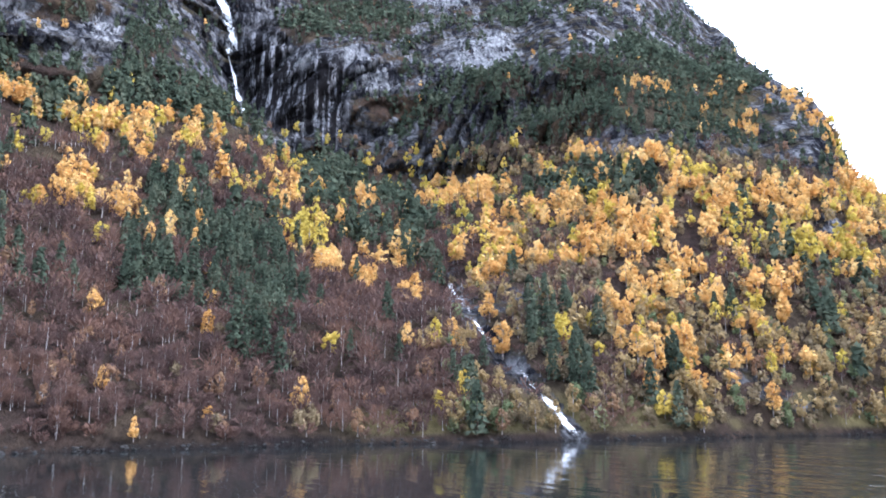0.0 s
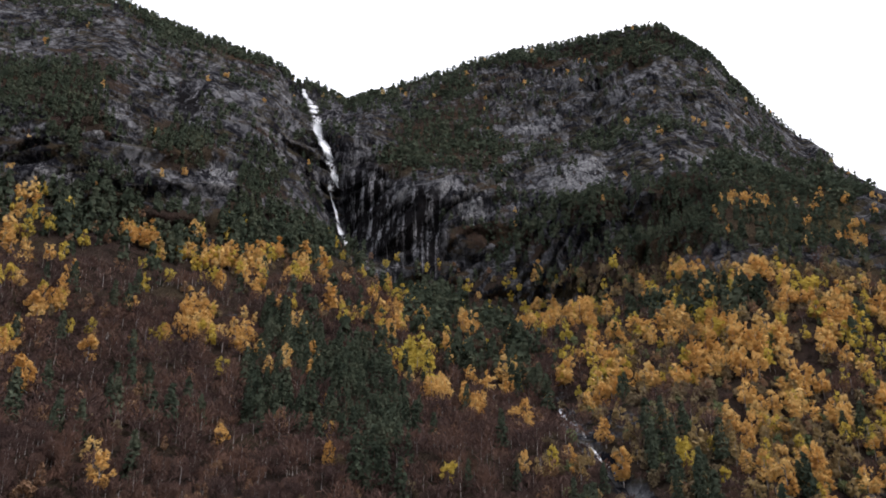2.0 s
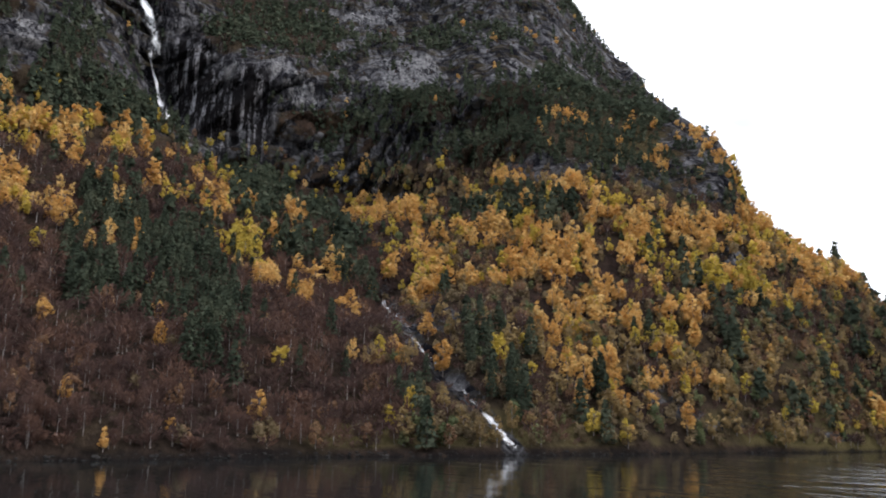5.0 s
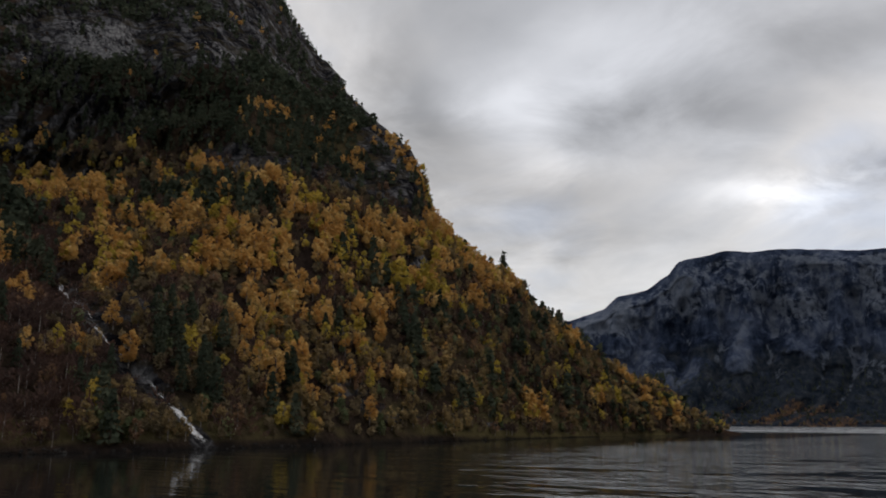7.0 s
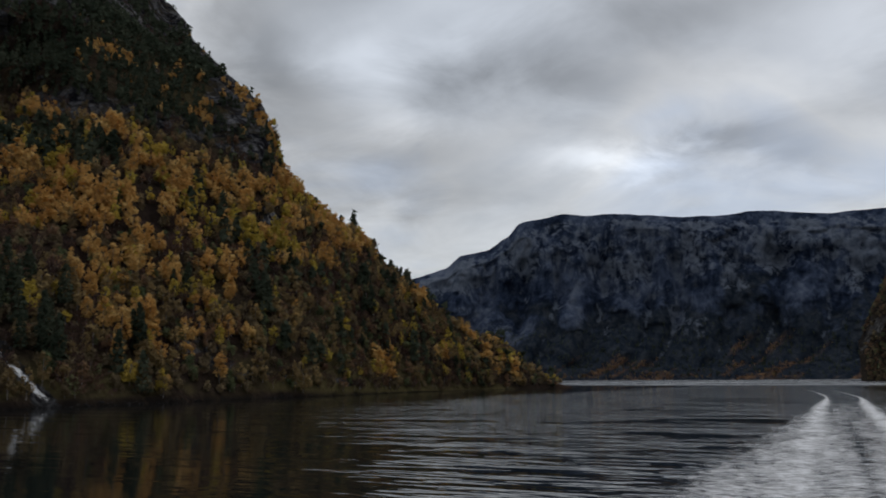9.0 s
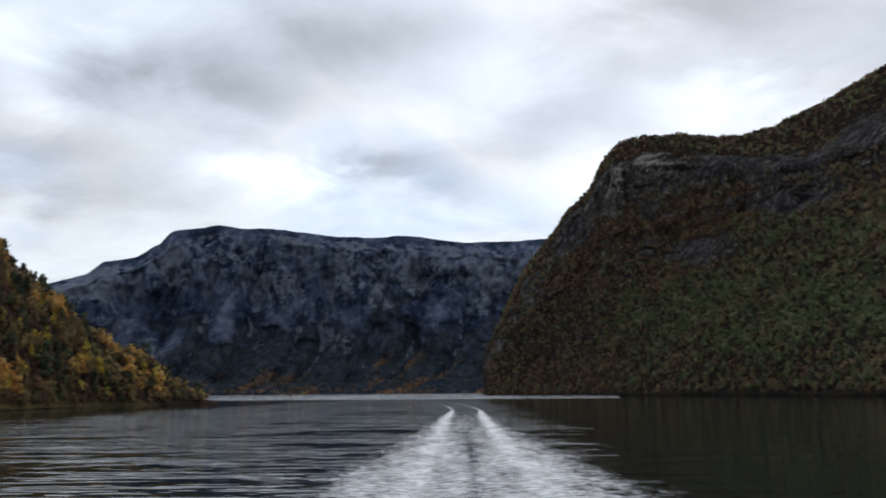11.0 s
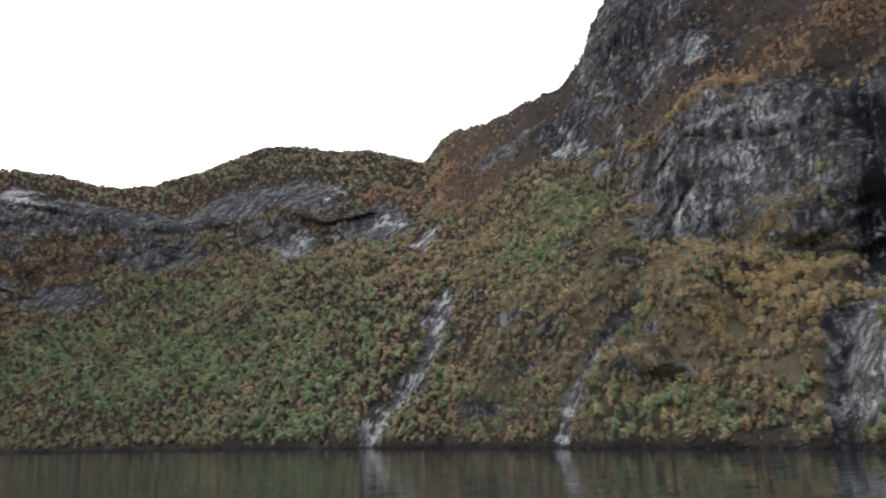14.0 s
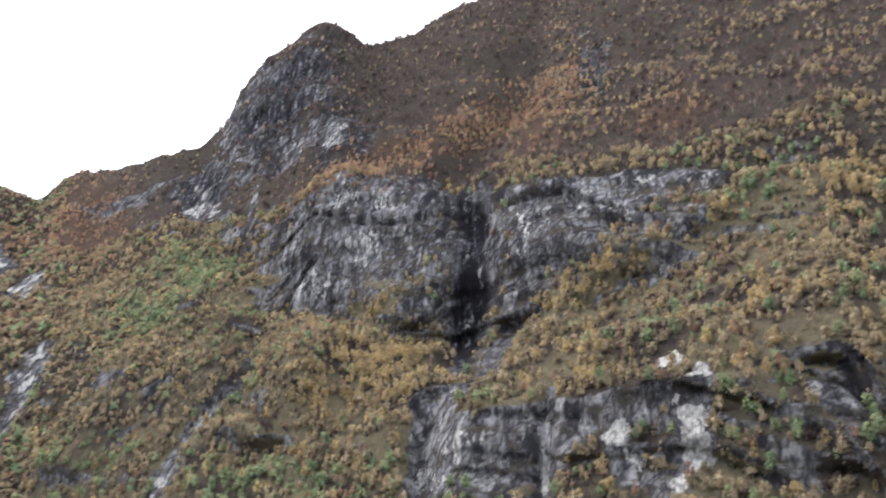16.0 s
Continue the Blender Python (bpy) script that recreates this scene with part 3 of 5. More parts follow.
FALL = ((2.2, 2.65, 3.23, 3.32, 3.53, 3.92, 4.35, 4.75), (-78.2, -78.5, -79.4, -80.0, -79.6, -81.0, -81.6, -82.3))
SCREE_A = ((0.0, 0.21, 0.51, 0.72, 1.09, 1.36), (34.7, 35.7, 37.1, 38.7, 39.5, 39.9))
SCREE_B = ((0.0, 0.21, 0.42, 0.84), (47.3, 47.9, 48.7, 51.9))
RAVINE = ((0.0, 0.24, 0.51, 0.97, 1.21, 2.02), (65.0, 65.3, 65.2, 66.6, 69.1, 71.9))
CLEFT = ((1.3, 1.9, 2.3, 3.1), (67.4, 67.9, 68.6, 68.8))
CHUTE = ((0.0, 0.3, 0.6, 1.0), (73.3, 73.6, 73.8, 74.4))
SPUR_A = ((0.5, 1.0, 1.4, 1.84, 2.25), (54.0, 55.5, 58.5, 61.1, 63.6))
SPUR_B = ((1.9, 2.05, 2.2, 2.5), (72.8, 75.0, 78.0, 85.0))
SPUR_C = ((0.3, 0.8, 1.3, 1.9), (42.0, 44.0, 46.0, 49.0))
CREST_LEFT = ((-102.2, -96.2, -92.9, -90.8, -88.7, -86.6, -84.4, -83.7, -83.0, -82.2, -80.9, -79.5, -79.0, -78.2, -77.1, -75.4, -73.2, -71.0, -68.7, -66.5, -64.2, -62.1, -59.8, -57.7, -56.1, -55.4, -54.6, -53.8, -52.6, -51.5, -50.2, -48.6, -47.1, -46.2, -45.0, -44.3, -42.9, -41.2, -40.2, -39.6, -38.8, -38.1, -36.6, -35.0, -33.1, -31.8, -31.3, -30.6, -29.8, -28.0, -26.6, -24.2, -22.4, -21.1, -19.3, -17.7, -16.7),
              (0, 17, 2, -1, 3, -1, 4, -2, -7, -3, 3, 3, -2, 0, 3, 1, 6, 9, 3, -5, -7, -7, -3, -5, 0, 8, 10, 8, 3, 0, -5, -6, -7, -5, 3, -7, -3, 5, 8, 18, 18, 7, 2, 3, 10, 8, -3, -1, 0, 2, 2, 8, 15, 7, 0, 0, 0))
CREST_RIGHT = ((5.7, 6.2, 7.0, 7.8, 8.6, 9.1, 10.2, 11.4, 13.4, 15.1, 16.6, 17.4, 19.3, 19.9, 21.1, 21.7, 22.9, 24.1, 26.5, 27.7, 29.3, 31.7, 34.5, 36.4, 37.6, 38.2, 38.7, 39.5, 40.4, 41.2, 41.7, 42.9, 44.0, 44.7, 45.3, 46.1, 47.3, 48.5, 49.3, 50.3, 51.0, 52.1, 52.9, 53.7, 54.9, 55.7, 56.6, 57.2, 58.1, 59.4, 60.8, 61.8, 64.1, 65.6, 67.2, 71.2),
              (19, 26, 14, 5, 18, 16, -3, 0, -9, -10, -7, -1, -5, -7, -6, -4, -1, 1, 2, 3, 1, -12, 0, -6, -9, -12, -5, 9, 14, 3, -7, -8, 0, 0, 7, 14, 11, -3, 3, 7, 14, -1, 5, -8, -9, -1, -2, 1, 9, 11, -2, -4, -6, 1, -2, 0))
CREST_FAR = ((-25.5, -24.6, -23.6, -22.6, -21.8, -21.2, -20.6, -19.1, -17.7, -16.1, -14.2, -11.9, -9.6, -7.4, -5.5, -3.8, -1.8, 0.4, 2.4, 5.1),
              (-26, 0, -12, -22, -12, -12, 10, 0, -2, -8, 0, 6, -1, -6, 6, 2, -6, -8, -8, 0))
massif_left = Massif((1, -10), LEFT, 0.16, 42, 1.5, seed=1.5, crest=CREST_LEFT,
                     gullies=((*STREAM, 1.0, 5.0), (*FALL, 1.6, 14.0), ((2.2, 3.0, 4.2), (-57.0, -58.5, -60.0), 1.2, 12.0)))
massif_right = Massif((7, -48), RIGHT_NEAR + RIGHT_HIGH, 0.16, 42, 1.5, seed=7.25, beds=0.35, crest=CREST_RIGHT,
                      gullies=((*SCREE_A, 0.9, 10.0), (*SCREE_B, 0.8, 8.0), (*RAVINE, 1.4, 16.0), (*CLEFT, 1.8, 20.0), (*CHUTE, 0.7, 7.0),
                               ((0.6, 1.0, 1.6), (52.5, 53.0, 53.0), 1.7, 20.0), (*SPUR_A, 2.0, -17.0), (*SPUR_B, 3.2, -7.0), (*SPUR_C, 1.5, -14.0), ((3.1, 4.0, 5.0), (66.0, 72.0, 75.0), 2.5, 30.0)))
FAR_GULLIES = [((0.8, 1.8, 2.8, 3.6), (a - 1.9, a - 0.4, a + 0.2, a + 0.1), w, d) for a, w, d in (
    (-23.6, 0.6, 30), (-20.4, 0.4, 38), (-18.2, 0.45, 30), (-15.2, 0.7, 50), (-12.0, 0.4, 34), (-10.2, 0.5, 44),
    (-6.8, 0.45, 34), (-4.0, 0.8, 50), (-0.8, 0.5, 38), (2.0, 0.45, 30), (4.4, 0.6, 38))]
massif_far = Massif((7, -48), FAR, 0.15, 24, 1.5, seed=4.75, relief=2.6, grain=3.0, gullies=FAR_GULLIES, tall=0.4, crest=CREST_FAR)

# ---- the ground as meshes ----
def raw_mesh(name, verts, polys, materials, which=None, smooth=False):
    """A mesh from arrays; polys: index arrays with 3 or 4 columns."""
    me = bpy.data.meshes.new(name)
    verts = np.asarray(verts, np.float32)
    polys = [np.asarray(p, np.int32) for p in polys if len(p)]
    me.vertices.add(len(verts))
    me.vertices.foreach_set("co", verts.ravel())
    loops = np.concatenate([p.ravel() for p in polys])
    sizes = np.concatenate([np.full(len(p), p.shape[1], np.int32) for p in polys])
    me.loops.add(len(loops))
    me.loops.foreach_set("vertex_index", loops)
    me.polygons.add(len(sizes))
    me.polygons.foreach_set("loop_start", np.concatenate([[0], np.cumsum(sizes)[:-1]]).astype(np.int32))
    for mat in materials:
        me.materials.append(mat)
    if which is not None:
        me.polygons.foreach_set("material_index", np.asarray(which, np.int32))
    me.polygons.foreach_set("use_smooth", np.full(len(sizes), smooth, bool))
    me.update(calc_edges=True)
    return me


def set_attr(me, name, values):
    me.attributes.new(name, "FLOAT", "POINT").data.foreach_set("value", np.asarray(values, np.float32).ravel())


def sheet_polys(n, m, flip=False):
    i, j = np.meshgrid(np.arange(n - 1), np.arange(m - 1), indexing="ij")
    q = np.stack([i * m + j, (i + 1) * m + j, (i + 1) * m + j + 1, i * m + j + 1], -1).reshape(-1, 4)
    return q[:, ::-1] if flip else q


def rockiness(mass, bias):
    p = mass.points
    patch = fbm(p[..., 0] / 45, p[..., 1] / 45, p[..., 2] / 45, 4) * 0.35
    return step(0.34, 0.62, mass.steep + patch * 0.5 + bias)


def spot(mass, az, lv, waz, wlv):
    """A soft patch on a mountainside."""
    return np.exp(-(((mass.a - az) / waz) ** 2 + ((mass.lv - lv) / wlv) ** 2))


L, R, F = massif_left, massif_right, massif_far


def patchy(mass, size):
    p = mass.points
    return fbm(p[..., 0] / size, p[..., 1] / size, p[..., 2] / size, 3)


def along(mass, line, width):
    return cut(mass.a + 0.35 * patchy(mass, 22), mass.lv, *line, width)


def shoreline(mass, top):
    return step(-0.06, 0.0, mass.lv) * (1 - step(top, top + 0.03, mass.lv + 0.02 * patchy(mass, 12)))


def band_of(mass, a0, a1, u0, u1):
    return step(a0 - 3, a0 + 3, mass.a) * (1 - step(a1 - 3, a1 + 3, mass.a)) * step(u0 - 0.1, u0 + 0.1, mass.lv) * (1 - step(u1 - 0.2, u1 + 0.2, mass.lv))


# ---- what grows and what lies bare, by angle, level and their spreads ----
PINE_CLIFF = ((-99.9, 3.45, 3.8, 0.43), (-97.4, 2.95, 2.1, 0.21), (-93.6, 4.82, 2.7, 0.22), (-93.1, 2.29, 4.4, 0.12), (-90.6, 3.05, 1.9, 0.33), (-87.7, 4.72, 3.2, 0.17),
    (-86.1, 2.65, 2.4, 0.23), (-85.4, 2.31, 4.3, 0.14), (-81.0, 2.24, 2.0, 0.23), (-74.6, 3.6, 1.7, 0.28), (-72.0, 3.85, 3.9, 0.55), (-71.1, 4.55, 1.8, 0.17),
    (-68.2, 3.67, 1.7, 0.21), (-67.1, 2.61, 3.3, 0.21), (-64.0, 4.79, 5.1, 0.1), (-60.4, 2.86, 2.4, 0.26), (-60.0, 2.29, 3.2, 0.2), (-56.7, 4.72, 3.8, 0.2),
    (-56.1, 2.31, 2.2, 0.28), (-53.7, 2.95, 3.0, 0.16), (-51.4, 2.64, 6.6, 0.29), (-48.5, 3.35, 3.6, 0.42), (-44.6, 3.52, 1.9, 0.61),)
PINE_GROVE = ((-83.2, 1.03, 2.0, 0.23), (-82.3, 1.33, 2.1, 0.13), (-77.7, 1.03, 2.9, 0.3), (-75.3, 0.6, 2.2, 0.25), (-72.1, 1.75, 1.9, 0.35), (-69.7, 1.3, 1.5, 0.13),
    (-68.0, 1.58, 1.5, 0.26), (-65.9, 0.43, 0.8, 0.08), (-65.9, 1.31, 1.4, 0.22), (-62.0, 0.25, 0.9, 0.07), (-57.0, 0.52, 1.4, 0.13), (-55.2, 0.29, 1.4, 0.13),
    (-54.7, 1.86, 2.3, 0.21), (-53.4, 0.19, 1.4, 0.07), (-50.9, 1.75, 1.8, 0.15), (-49.9, 0.47, 1.2, 0.13), (-48.9, 0.21, 0.7, 0.12), (-46.9, 0.18, 1.0, 0.05),
    (-45.4, 0.62, 0.9, 0.13), (-44.3, 0.13, 0.9, 0.06), (-40.0, 0.65, 0.8, 0.1), (-37.9, 0.21, 1.1, 0.12),)
BIRCH_WEST = ((-100.4, 2.09, 1.3, 0.21), (-100.1, 1.73, 0.8, 0.1), (-98.2, 0.94, 0.5, 0.07), (-97.3, 1.4, 1.3, 0.1), (-92.3, 1.98, 1.5, 0.14), (-88.2, 1.9, 2.0, 0.22),
    (-87.4, 1.52, 2.0, 0.16), (-86.2, 1.18, 0.4, 0.08), (-85.1, 1.9, 1.8, 0.15), (-84.7, 1.28, 0.9, 0.13), (-83.8, 1.61, 0.6, 0.09), (-83.1, 1.14, 0.5, 0.1),
    (-81.9, 1.77, 2.1, 0.13), (-78.7, 1.45, 0.9, 0.09), (-74.9, 1.49, 0.8, 0.18), (-72.8, 1.65, 0.8, 0.27), (-71.8, 1.12, 0.9, 0.08), (-71.7, 1.34, 0.6, 0.05),
    (-69.9, 1.52, 1.5, 0.16), (-69.1, 1.06, 1.3, 0.12), (-67.0, 1.24, 0.6, 0.14),)
BIRCH_BAND = ((-64.6, 1.87, 1.5, 0.27), (-61.7, 1.64, 2.0, 0.3), (-60.7, 1.19, 2.8, 0.13), (-57.4, 1.68, 2.4, 0.3), (-55.8, 1.19, 1.9, 0.16), (-54.7, 2.21, 0.8, 0.12),
    (-54.3, 1.64, 2.3, 0.2), (-53.1, 2.11, 0.4, 0.08), (-52.0, 1.31, 2.6, 0.17), (-50.0, 2.85, 1.5, 0.1), (-49.8, 2.03, 2.2, 0.21), (-48.4, 1.53, 3.2, 0.27),
    (-45.6, 1.21, 2.1, 0.19), (-44.2, 1.62, 2.0, 0.24), (-43.6, 2.55, 1.1, 0.15), (-40.2, 1.75, 1.6, 0.3), (-40.2, 3.52, 1.3, 0.38), (-39.8, 1.21, 1.6, 0.16),
    (-37.4, 2.92, 1.1, 1.14), (-37.3, 1.45, 1.2, 0.3),)
BIRCH_LOW = ((-61.6, 0.59, 1.4, 0.05), (-59.6, 0.41, 0.8, 0.1), (-58.1, 0.37, 0.5, 0.07), (-55.6, 0.47, 0.8, 0.12), (-51.3, 0.74, 1.8, 0.21), (-50.9, 0.41, 1.8, 0.16),
    (-48.9, 0.12, 1.7, 0.04), (-48.5, 0.94, 1.4, 0.14), (-47.8, 0.31, 1.4, 0.09), (-45.1, 0.77, 2.3, 0.1), (-44.2, 0.28, 1.2, 0.15), (-44.1, 0.6, 1.2, 0.17),
    (-43.3, 0.37, 0.8, 0.13), (-42.4, 0.83, 0.7, 0.24), (-40.9, 0.32, 0.6, 0.11),)
BIRCH_HEAD = ((-47.3, 1.43, 2.9, 0.23), (-43.2, 1.49, 2.4, 0.31), (-40.1, 3.61, 1.2, 0.52), (-40.0, 1.21, 1.7, 0.15), (-37.7, 2.9, 1.1, 0.63), (-37.1, 1.55, 2.4, 0.21),
    (-35.0, 2.98, 1.9, 0.84), (-32.7, 3.42, 1.6, 0.53), (-30.1, 0.52, 0.9, 0.27), (-28.3, 3.49, 1.5, 0.76), (-26.7, 1.67, 0.8, 0.6), (-25.1, 3.73, 1.5, 0.63),
    (-22.4, 3.04, 1.6, 1.27),)
LEMON_STAND = ((-76.1, 1.55, 0.7, 0.04), (-73.3, 1.22, 1.3, 0.1), (-60.7, 1.22, 1.2, 0.07), (-55.6, 0.49, 0.6, 0.06), (-46.9, 1.86, 1.1, 0.09), (-40.7, 1.22, 0.6, 0.1),
    (-38.5, 1.36, 1.2, 0.15),)
PALE_SLAB = ((-100.2, 2.46, 1.6, 0.18), (-98.3, 2.34, 1.4, 0.12), (-96.3, 2.88, 0.7, 0.07), (-87.7, 2.67, 1.6, 0.14), (-83.6, 4.29, 0.5, 0.07), (-75.8, 2.76, 0.5, 0.24),
    (-74.5, 2.9, 0.4, 0.26), (-73.3, 2.46, 0.8, 0.13), (-71.2, 3.04, 1.7, 0.16), (-70.0, 2.88, 1.6, 0.18), (-68.3, 2.82, 1.2, 0.14), (-64.3, 4.01, 2.5, 0.13),
    (-62.4, 3.18, 2.5, 0.18), (-60.3, 3.26, 1.2, 0.25), (-58.3, 4.2, 0.8, 0.08), (-53.1, 3.36, 1.9, 0.16), (-50.0, 3.79, 2.4, 0.1), (-45.0, 4.83, 0.7, 0.22),)
WET_WALL = ((-90.1, 3.76, 1.6, 0.27), (-77.5, 3.36, 1.6, 0.19), (-77.0, 2.98, 2.5, 0.66), (-74.5, 2.46, 2.5, 0.36), (-72.9, 2.71, 1.6, 0.3),)
RUST_LEDGE = ((-76.3, 3.82, 1.0, 0.09), (-72.1, 2.17, 1.2, 0.04), (-63.5, 3.83, 1.2, 0.08), (-58.6, 3.05, 0.5, 0.17),)
DARK_PEAK = ((48.7, 3.95, 2.0, 0.59), (53.5, 4.42, 2.4, 0.32), (58.6, 3.85, 2.6, 0.51), (56.5, 4.6, 2.0, 0.3))
GREY_WALL = ((57.3, 2.42, 2.4, 0.23), (60.9, 2.79, 5.0, 0.36), (63.0, 3.07, 3.8, 0.18),
    (69.3, 0.6, 3.9, 0.24), (69.7, 0.28, 3.9, 0.15), (73.7, 2.42, 2.0, 0.22), (75.1, 0.57, 3.5, 0.24), (75.9, 2.68, 3.2, 0.27), (81.1, 2.89, 2.3, 0.2),
    (84.7, 2.89, 1.9, 0.1), (93.1, 0.71, 1.9, 0.21),)
PALE_FACE = ((48.7, 3.82, 0.8, 0.2), (57.4, 2.3, 1.6, 0.14), (58.1, 3.91, 0.6, 0.15), (58.8, 3.01, 1.1, 0.11), (60.5, 2.61, 2.1, 0.16), (62.1, 2.95, 1.6, 0.1),
    (65.7, 0.29, 1.6, 0.1), (67.2, 1.09, 1.2, 0.07), (68.1, 0.52, 1.6, 0.15), (72.3, 2.62, 0.5, 0.22), (73.5, 0.38, 0.4, 0.21),
    (76.3, 2.86, 0.6, 0.16), (79.5, 2.65, 0.5, 0.11), (81.5, 2.92, 0.8, 0.1), (85.1, 2.9, 0.9, 0.1),)
WHITE_WALL = ((78.9, 0.5, 0.9, 0.1), (79.1, 0.3, 1.6, 0.1), (80.9, 0.2, 1.8, 0.06), (82.5, 1.1, 1.0, 0.08), (83.2, 0.42, 1.3, 0.2), (83.4, 0.72, 1.2, 0.16), (84.1, 0.95, 0.9, 0.1))
# recesses of the eastern wall whose shade is painted in as dark colour
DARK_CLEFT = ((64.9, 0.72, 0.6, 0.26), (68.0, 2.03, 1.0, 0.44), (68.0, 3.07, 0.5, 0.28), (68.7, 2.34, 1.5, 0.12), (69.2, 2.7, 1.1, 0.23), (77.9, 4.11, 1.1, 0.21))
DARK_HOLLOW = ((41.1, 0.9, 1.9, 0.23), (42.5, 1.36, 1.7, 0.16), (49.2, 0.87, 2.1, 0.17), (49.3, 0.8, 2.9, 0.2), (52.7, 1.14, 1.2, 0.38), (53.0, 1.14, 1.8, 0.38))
DARK_BAND = ((6.3, 3.8, 1.2, 0.6), (9.7, 3.86, 1.3, 0.46), (12.4, 3.98, 1.8, 0.32), (14.8, 2.15, 2.2, 0.48), (16.4, 3.98, 2.2, 0.34), (20.6, 3.92, 2.3, 0.29),
    (21.0, 3.04, 2.7, 0.47), (25.6, 4.11, 3.2, 0.27), (29.5, 3.1, 1.6, 0.55), (30.4, 4.16, 2.4, 0.26), (35.6, 3.42, 2.8, 0.67), (38.3, 2.46, 1.0, 0.32),
    (43.7, 4.28, 2.7, 0.11), (48.8, 3.94, 1.5, 0.56),)
PALE_BAND = ((9.5, 3.88, 0.5, 0.34), (12.1, 4.07, 0.9, 0.29), (28.8, 2.88, 0.8, 0.33), (30.1, 3.1, 0.7, 0.55), (32.4, 4.23, 0.8, 0.07), (34.7, 0.13, 1.0, 0.07),
    (35.9, 0.31, 0.8, 0.06), (36.0, 3.49, 0.8, 0.42), (37.1, 0.46, 0.8, 0.07), (37.9, 0.57, 0.8, 0.07), (38.5, 2.42, 0.5, 0.27), (39.3, 1.05, 0.5, 0.07),
    (39.7, 1.39, 0.3, 0.1), (47.5, 0.06, 0.6, 0.05), (47.8, 0.22, 0.5, 0.07), (48.4, 3.82, 0.6, 0.44), (49.9, 3.67, 0.3, 0.25),)
GOLD_WOOD = ((58.2, 0.78, 2.4, 0.15), (60.8, 1.17, 2.4, 0.36), (62.3, 2.2, 2.4, 0.09), (64.0, 1.22, 1.6, 0.48), (64.4, 4.23, 1.3, 0.13), (75.2, 2.03, 2.0, 0.08),
    (76.5, 1.11, 1.6, 0.28), (77.7, 2.17, 1.6, 0.1), (80.4, 2.21, 1.5, 0.09), (85.9, 2.39, 1.3, 0.09), (87.8, 1.46, 1.8, 0.18), (94.0, 2.23, 1.9, 0.27),)
RUST_WOOD = ((6.1, 2.93, 1.9, 0.35), (9.2, 3.21, 2.0, 0.21), (12.8, 1.73, 3.5, 0.14), (14.4, 2.95, 5.3, 0.32), (15.4, 3.42, 3.6, 0.18), (30.4, 3.86, 2.0, 0.19),
    (35.6, 4.04, 2.4, 0.18), (38.9, 1.89, 1.9, 0.18), (41.6, 4.0, 2.4, 0.8), (41.7, 3.4, 2.7, 0.63), (62.8, 3.63, 4.2, 0.12), (69.2, 3.83, 3.0, 0.21),
    (73.5, 3.64, 2.0, 0.3), (83.0, 3.6, 3.1, 0.21),)
GREEN_WOOD = ((12.9, 1.33, 4.1, 0.29), (18.2, 0.75, 7.2, 0.38), (20.0, 1.27, 2.9, 0.27), (21.0, 1.87, 2.2, 0.19), (25.6, 1.27, 3.8, 0.24), (27.5, 0.22, 5.7, 0.13),
    (29.5, 0.63, 3.8, 0.24), (43.7, 0.38, 2.6, 0.1), (45.7, 1.78, 2.1, 0.21), (49.2, 2.37, 2.2, 0.43), (52.2, 0.21, 2.1, 0.1), (57.0, 0.25, 3.1, 0.1),
    (80.7, 0.49, 1.1, 0.07), (88.2, 2.45, 1.4, 0.23),)
PATH_GRASS = ((49.8, 0.52, 0.9, 0.07), (51.7, 0.65, 0.9, 0.07), (53.0, 0.57, 1.1, 0.06), (53.2, 0.74, 0.9, 0.04), (54.6, 0.81, 0.9, 0.04), (57.1, 0.81, 1.1, 0.04),
    (84.3, 2.36, 0.8, 0.03),)


def zone(az, u, *lists):
    """1 inside the patches of the lists, 0 away from them, with a soft edge."""
    total = 0
    for patches in lists:
        for a0, u0, wa, wu in patches:
            total = total + np.exp(-(((az - a0) / wa) ** 2 + ((u - u0) / wu) ** 2) ** 2)
    return np.clip(total, 0, 1)


def ragged(mass, size=16, much=0.5):
    """The grid's angles and levels, shifted so that patches get uneven edges."""
    return mass.a + 1.6 * much * patchy(mass, size), mass.lv + 0.18 * much * patchy(mass, size * 1.3)


# grey cliffs over the western forest, with heathy ledges
n_left = patchy(L, 40)
la, lu = ragged(L)
rock_left = np.maximum(rockiness(L, 0.0), 0.9 * step(2.1, 2.4, L.lv + 0.25 * n_left) * step(-100.5, -99, L.a + 60))
rock_left *= step(0.05, 0.16, L.lv)
rock_left -= 0.75 * zone(la, lu, PINE_CLIFF) + 0.5 * spot(L, -46, 2.75, 4, 0.35)
rock_left -= 0.35 * step(0.1, 0.5, patchy(L, 28)) * step(2.2, 2.5, L.lv)
rock_left += 0.9 * zone(la, lu, PALE_SLAB, WET_WALL) + 0.9 * along(L, STREAM, 0.7) + 0.9 * spot(L, -59.8, 0.82, 2.4, 0.16)
rock_left *= 1 - step(-39.5, -37, L.a) * step(0.08, 0.2, L.lv)
grass_left = np.clip(step(0.03, 0.06, L.lv) * (1 - step(0.14, 0.30, L.lv)) * step(-71, -66, L.a) * step(-0.5, 0.1, patchy(L, 20))
                     + 0.6 * spot(L, -45, 2.6, 4, 0.5) + 0.7 * step(-38, -34, L.a) * (1 - step(0.6, 1.2, L.lv)), 0, 1)
pale_left = 0.5 * zone(la, lu, PALE_SLAB) + 0.25 * step(0.1, 0.6, patchy(L, 33)) * step(2.5, 2.8, L.lv) + 0.6 * spot(L, -56.8, 2.1, 0.6, 0.1)
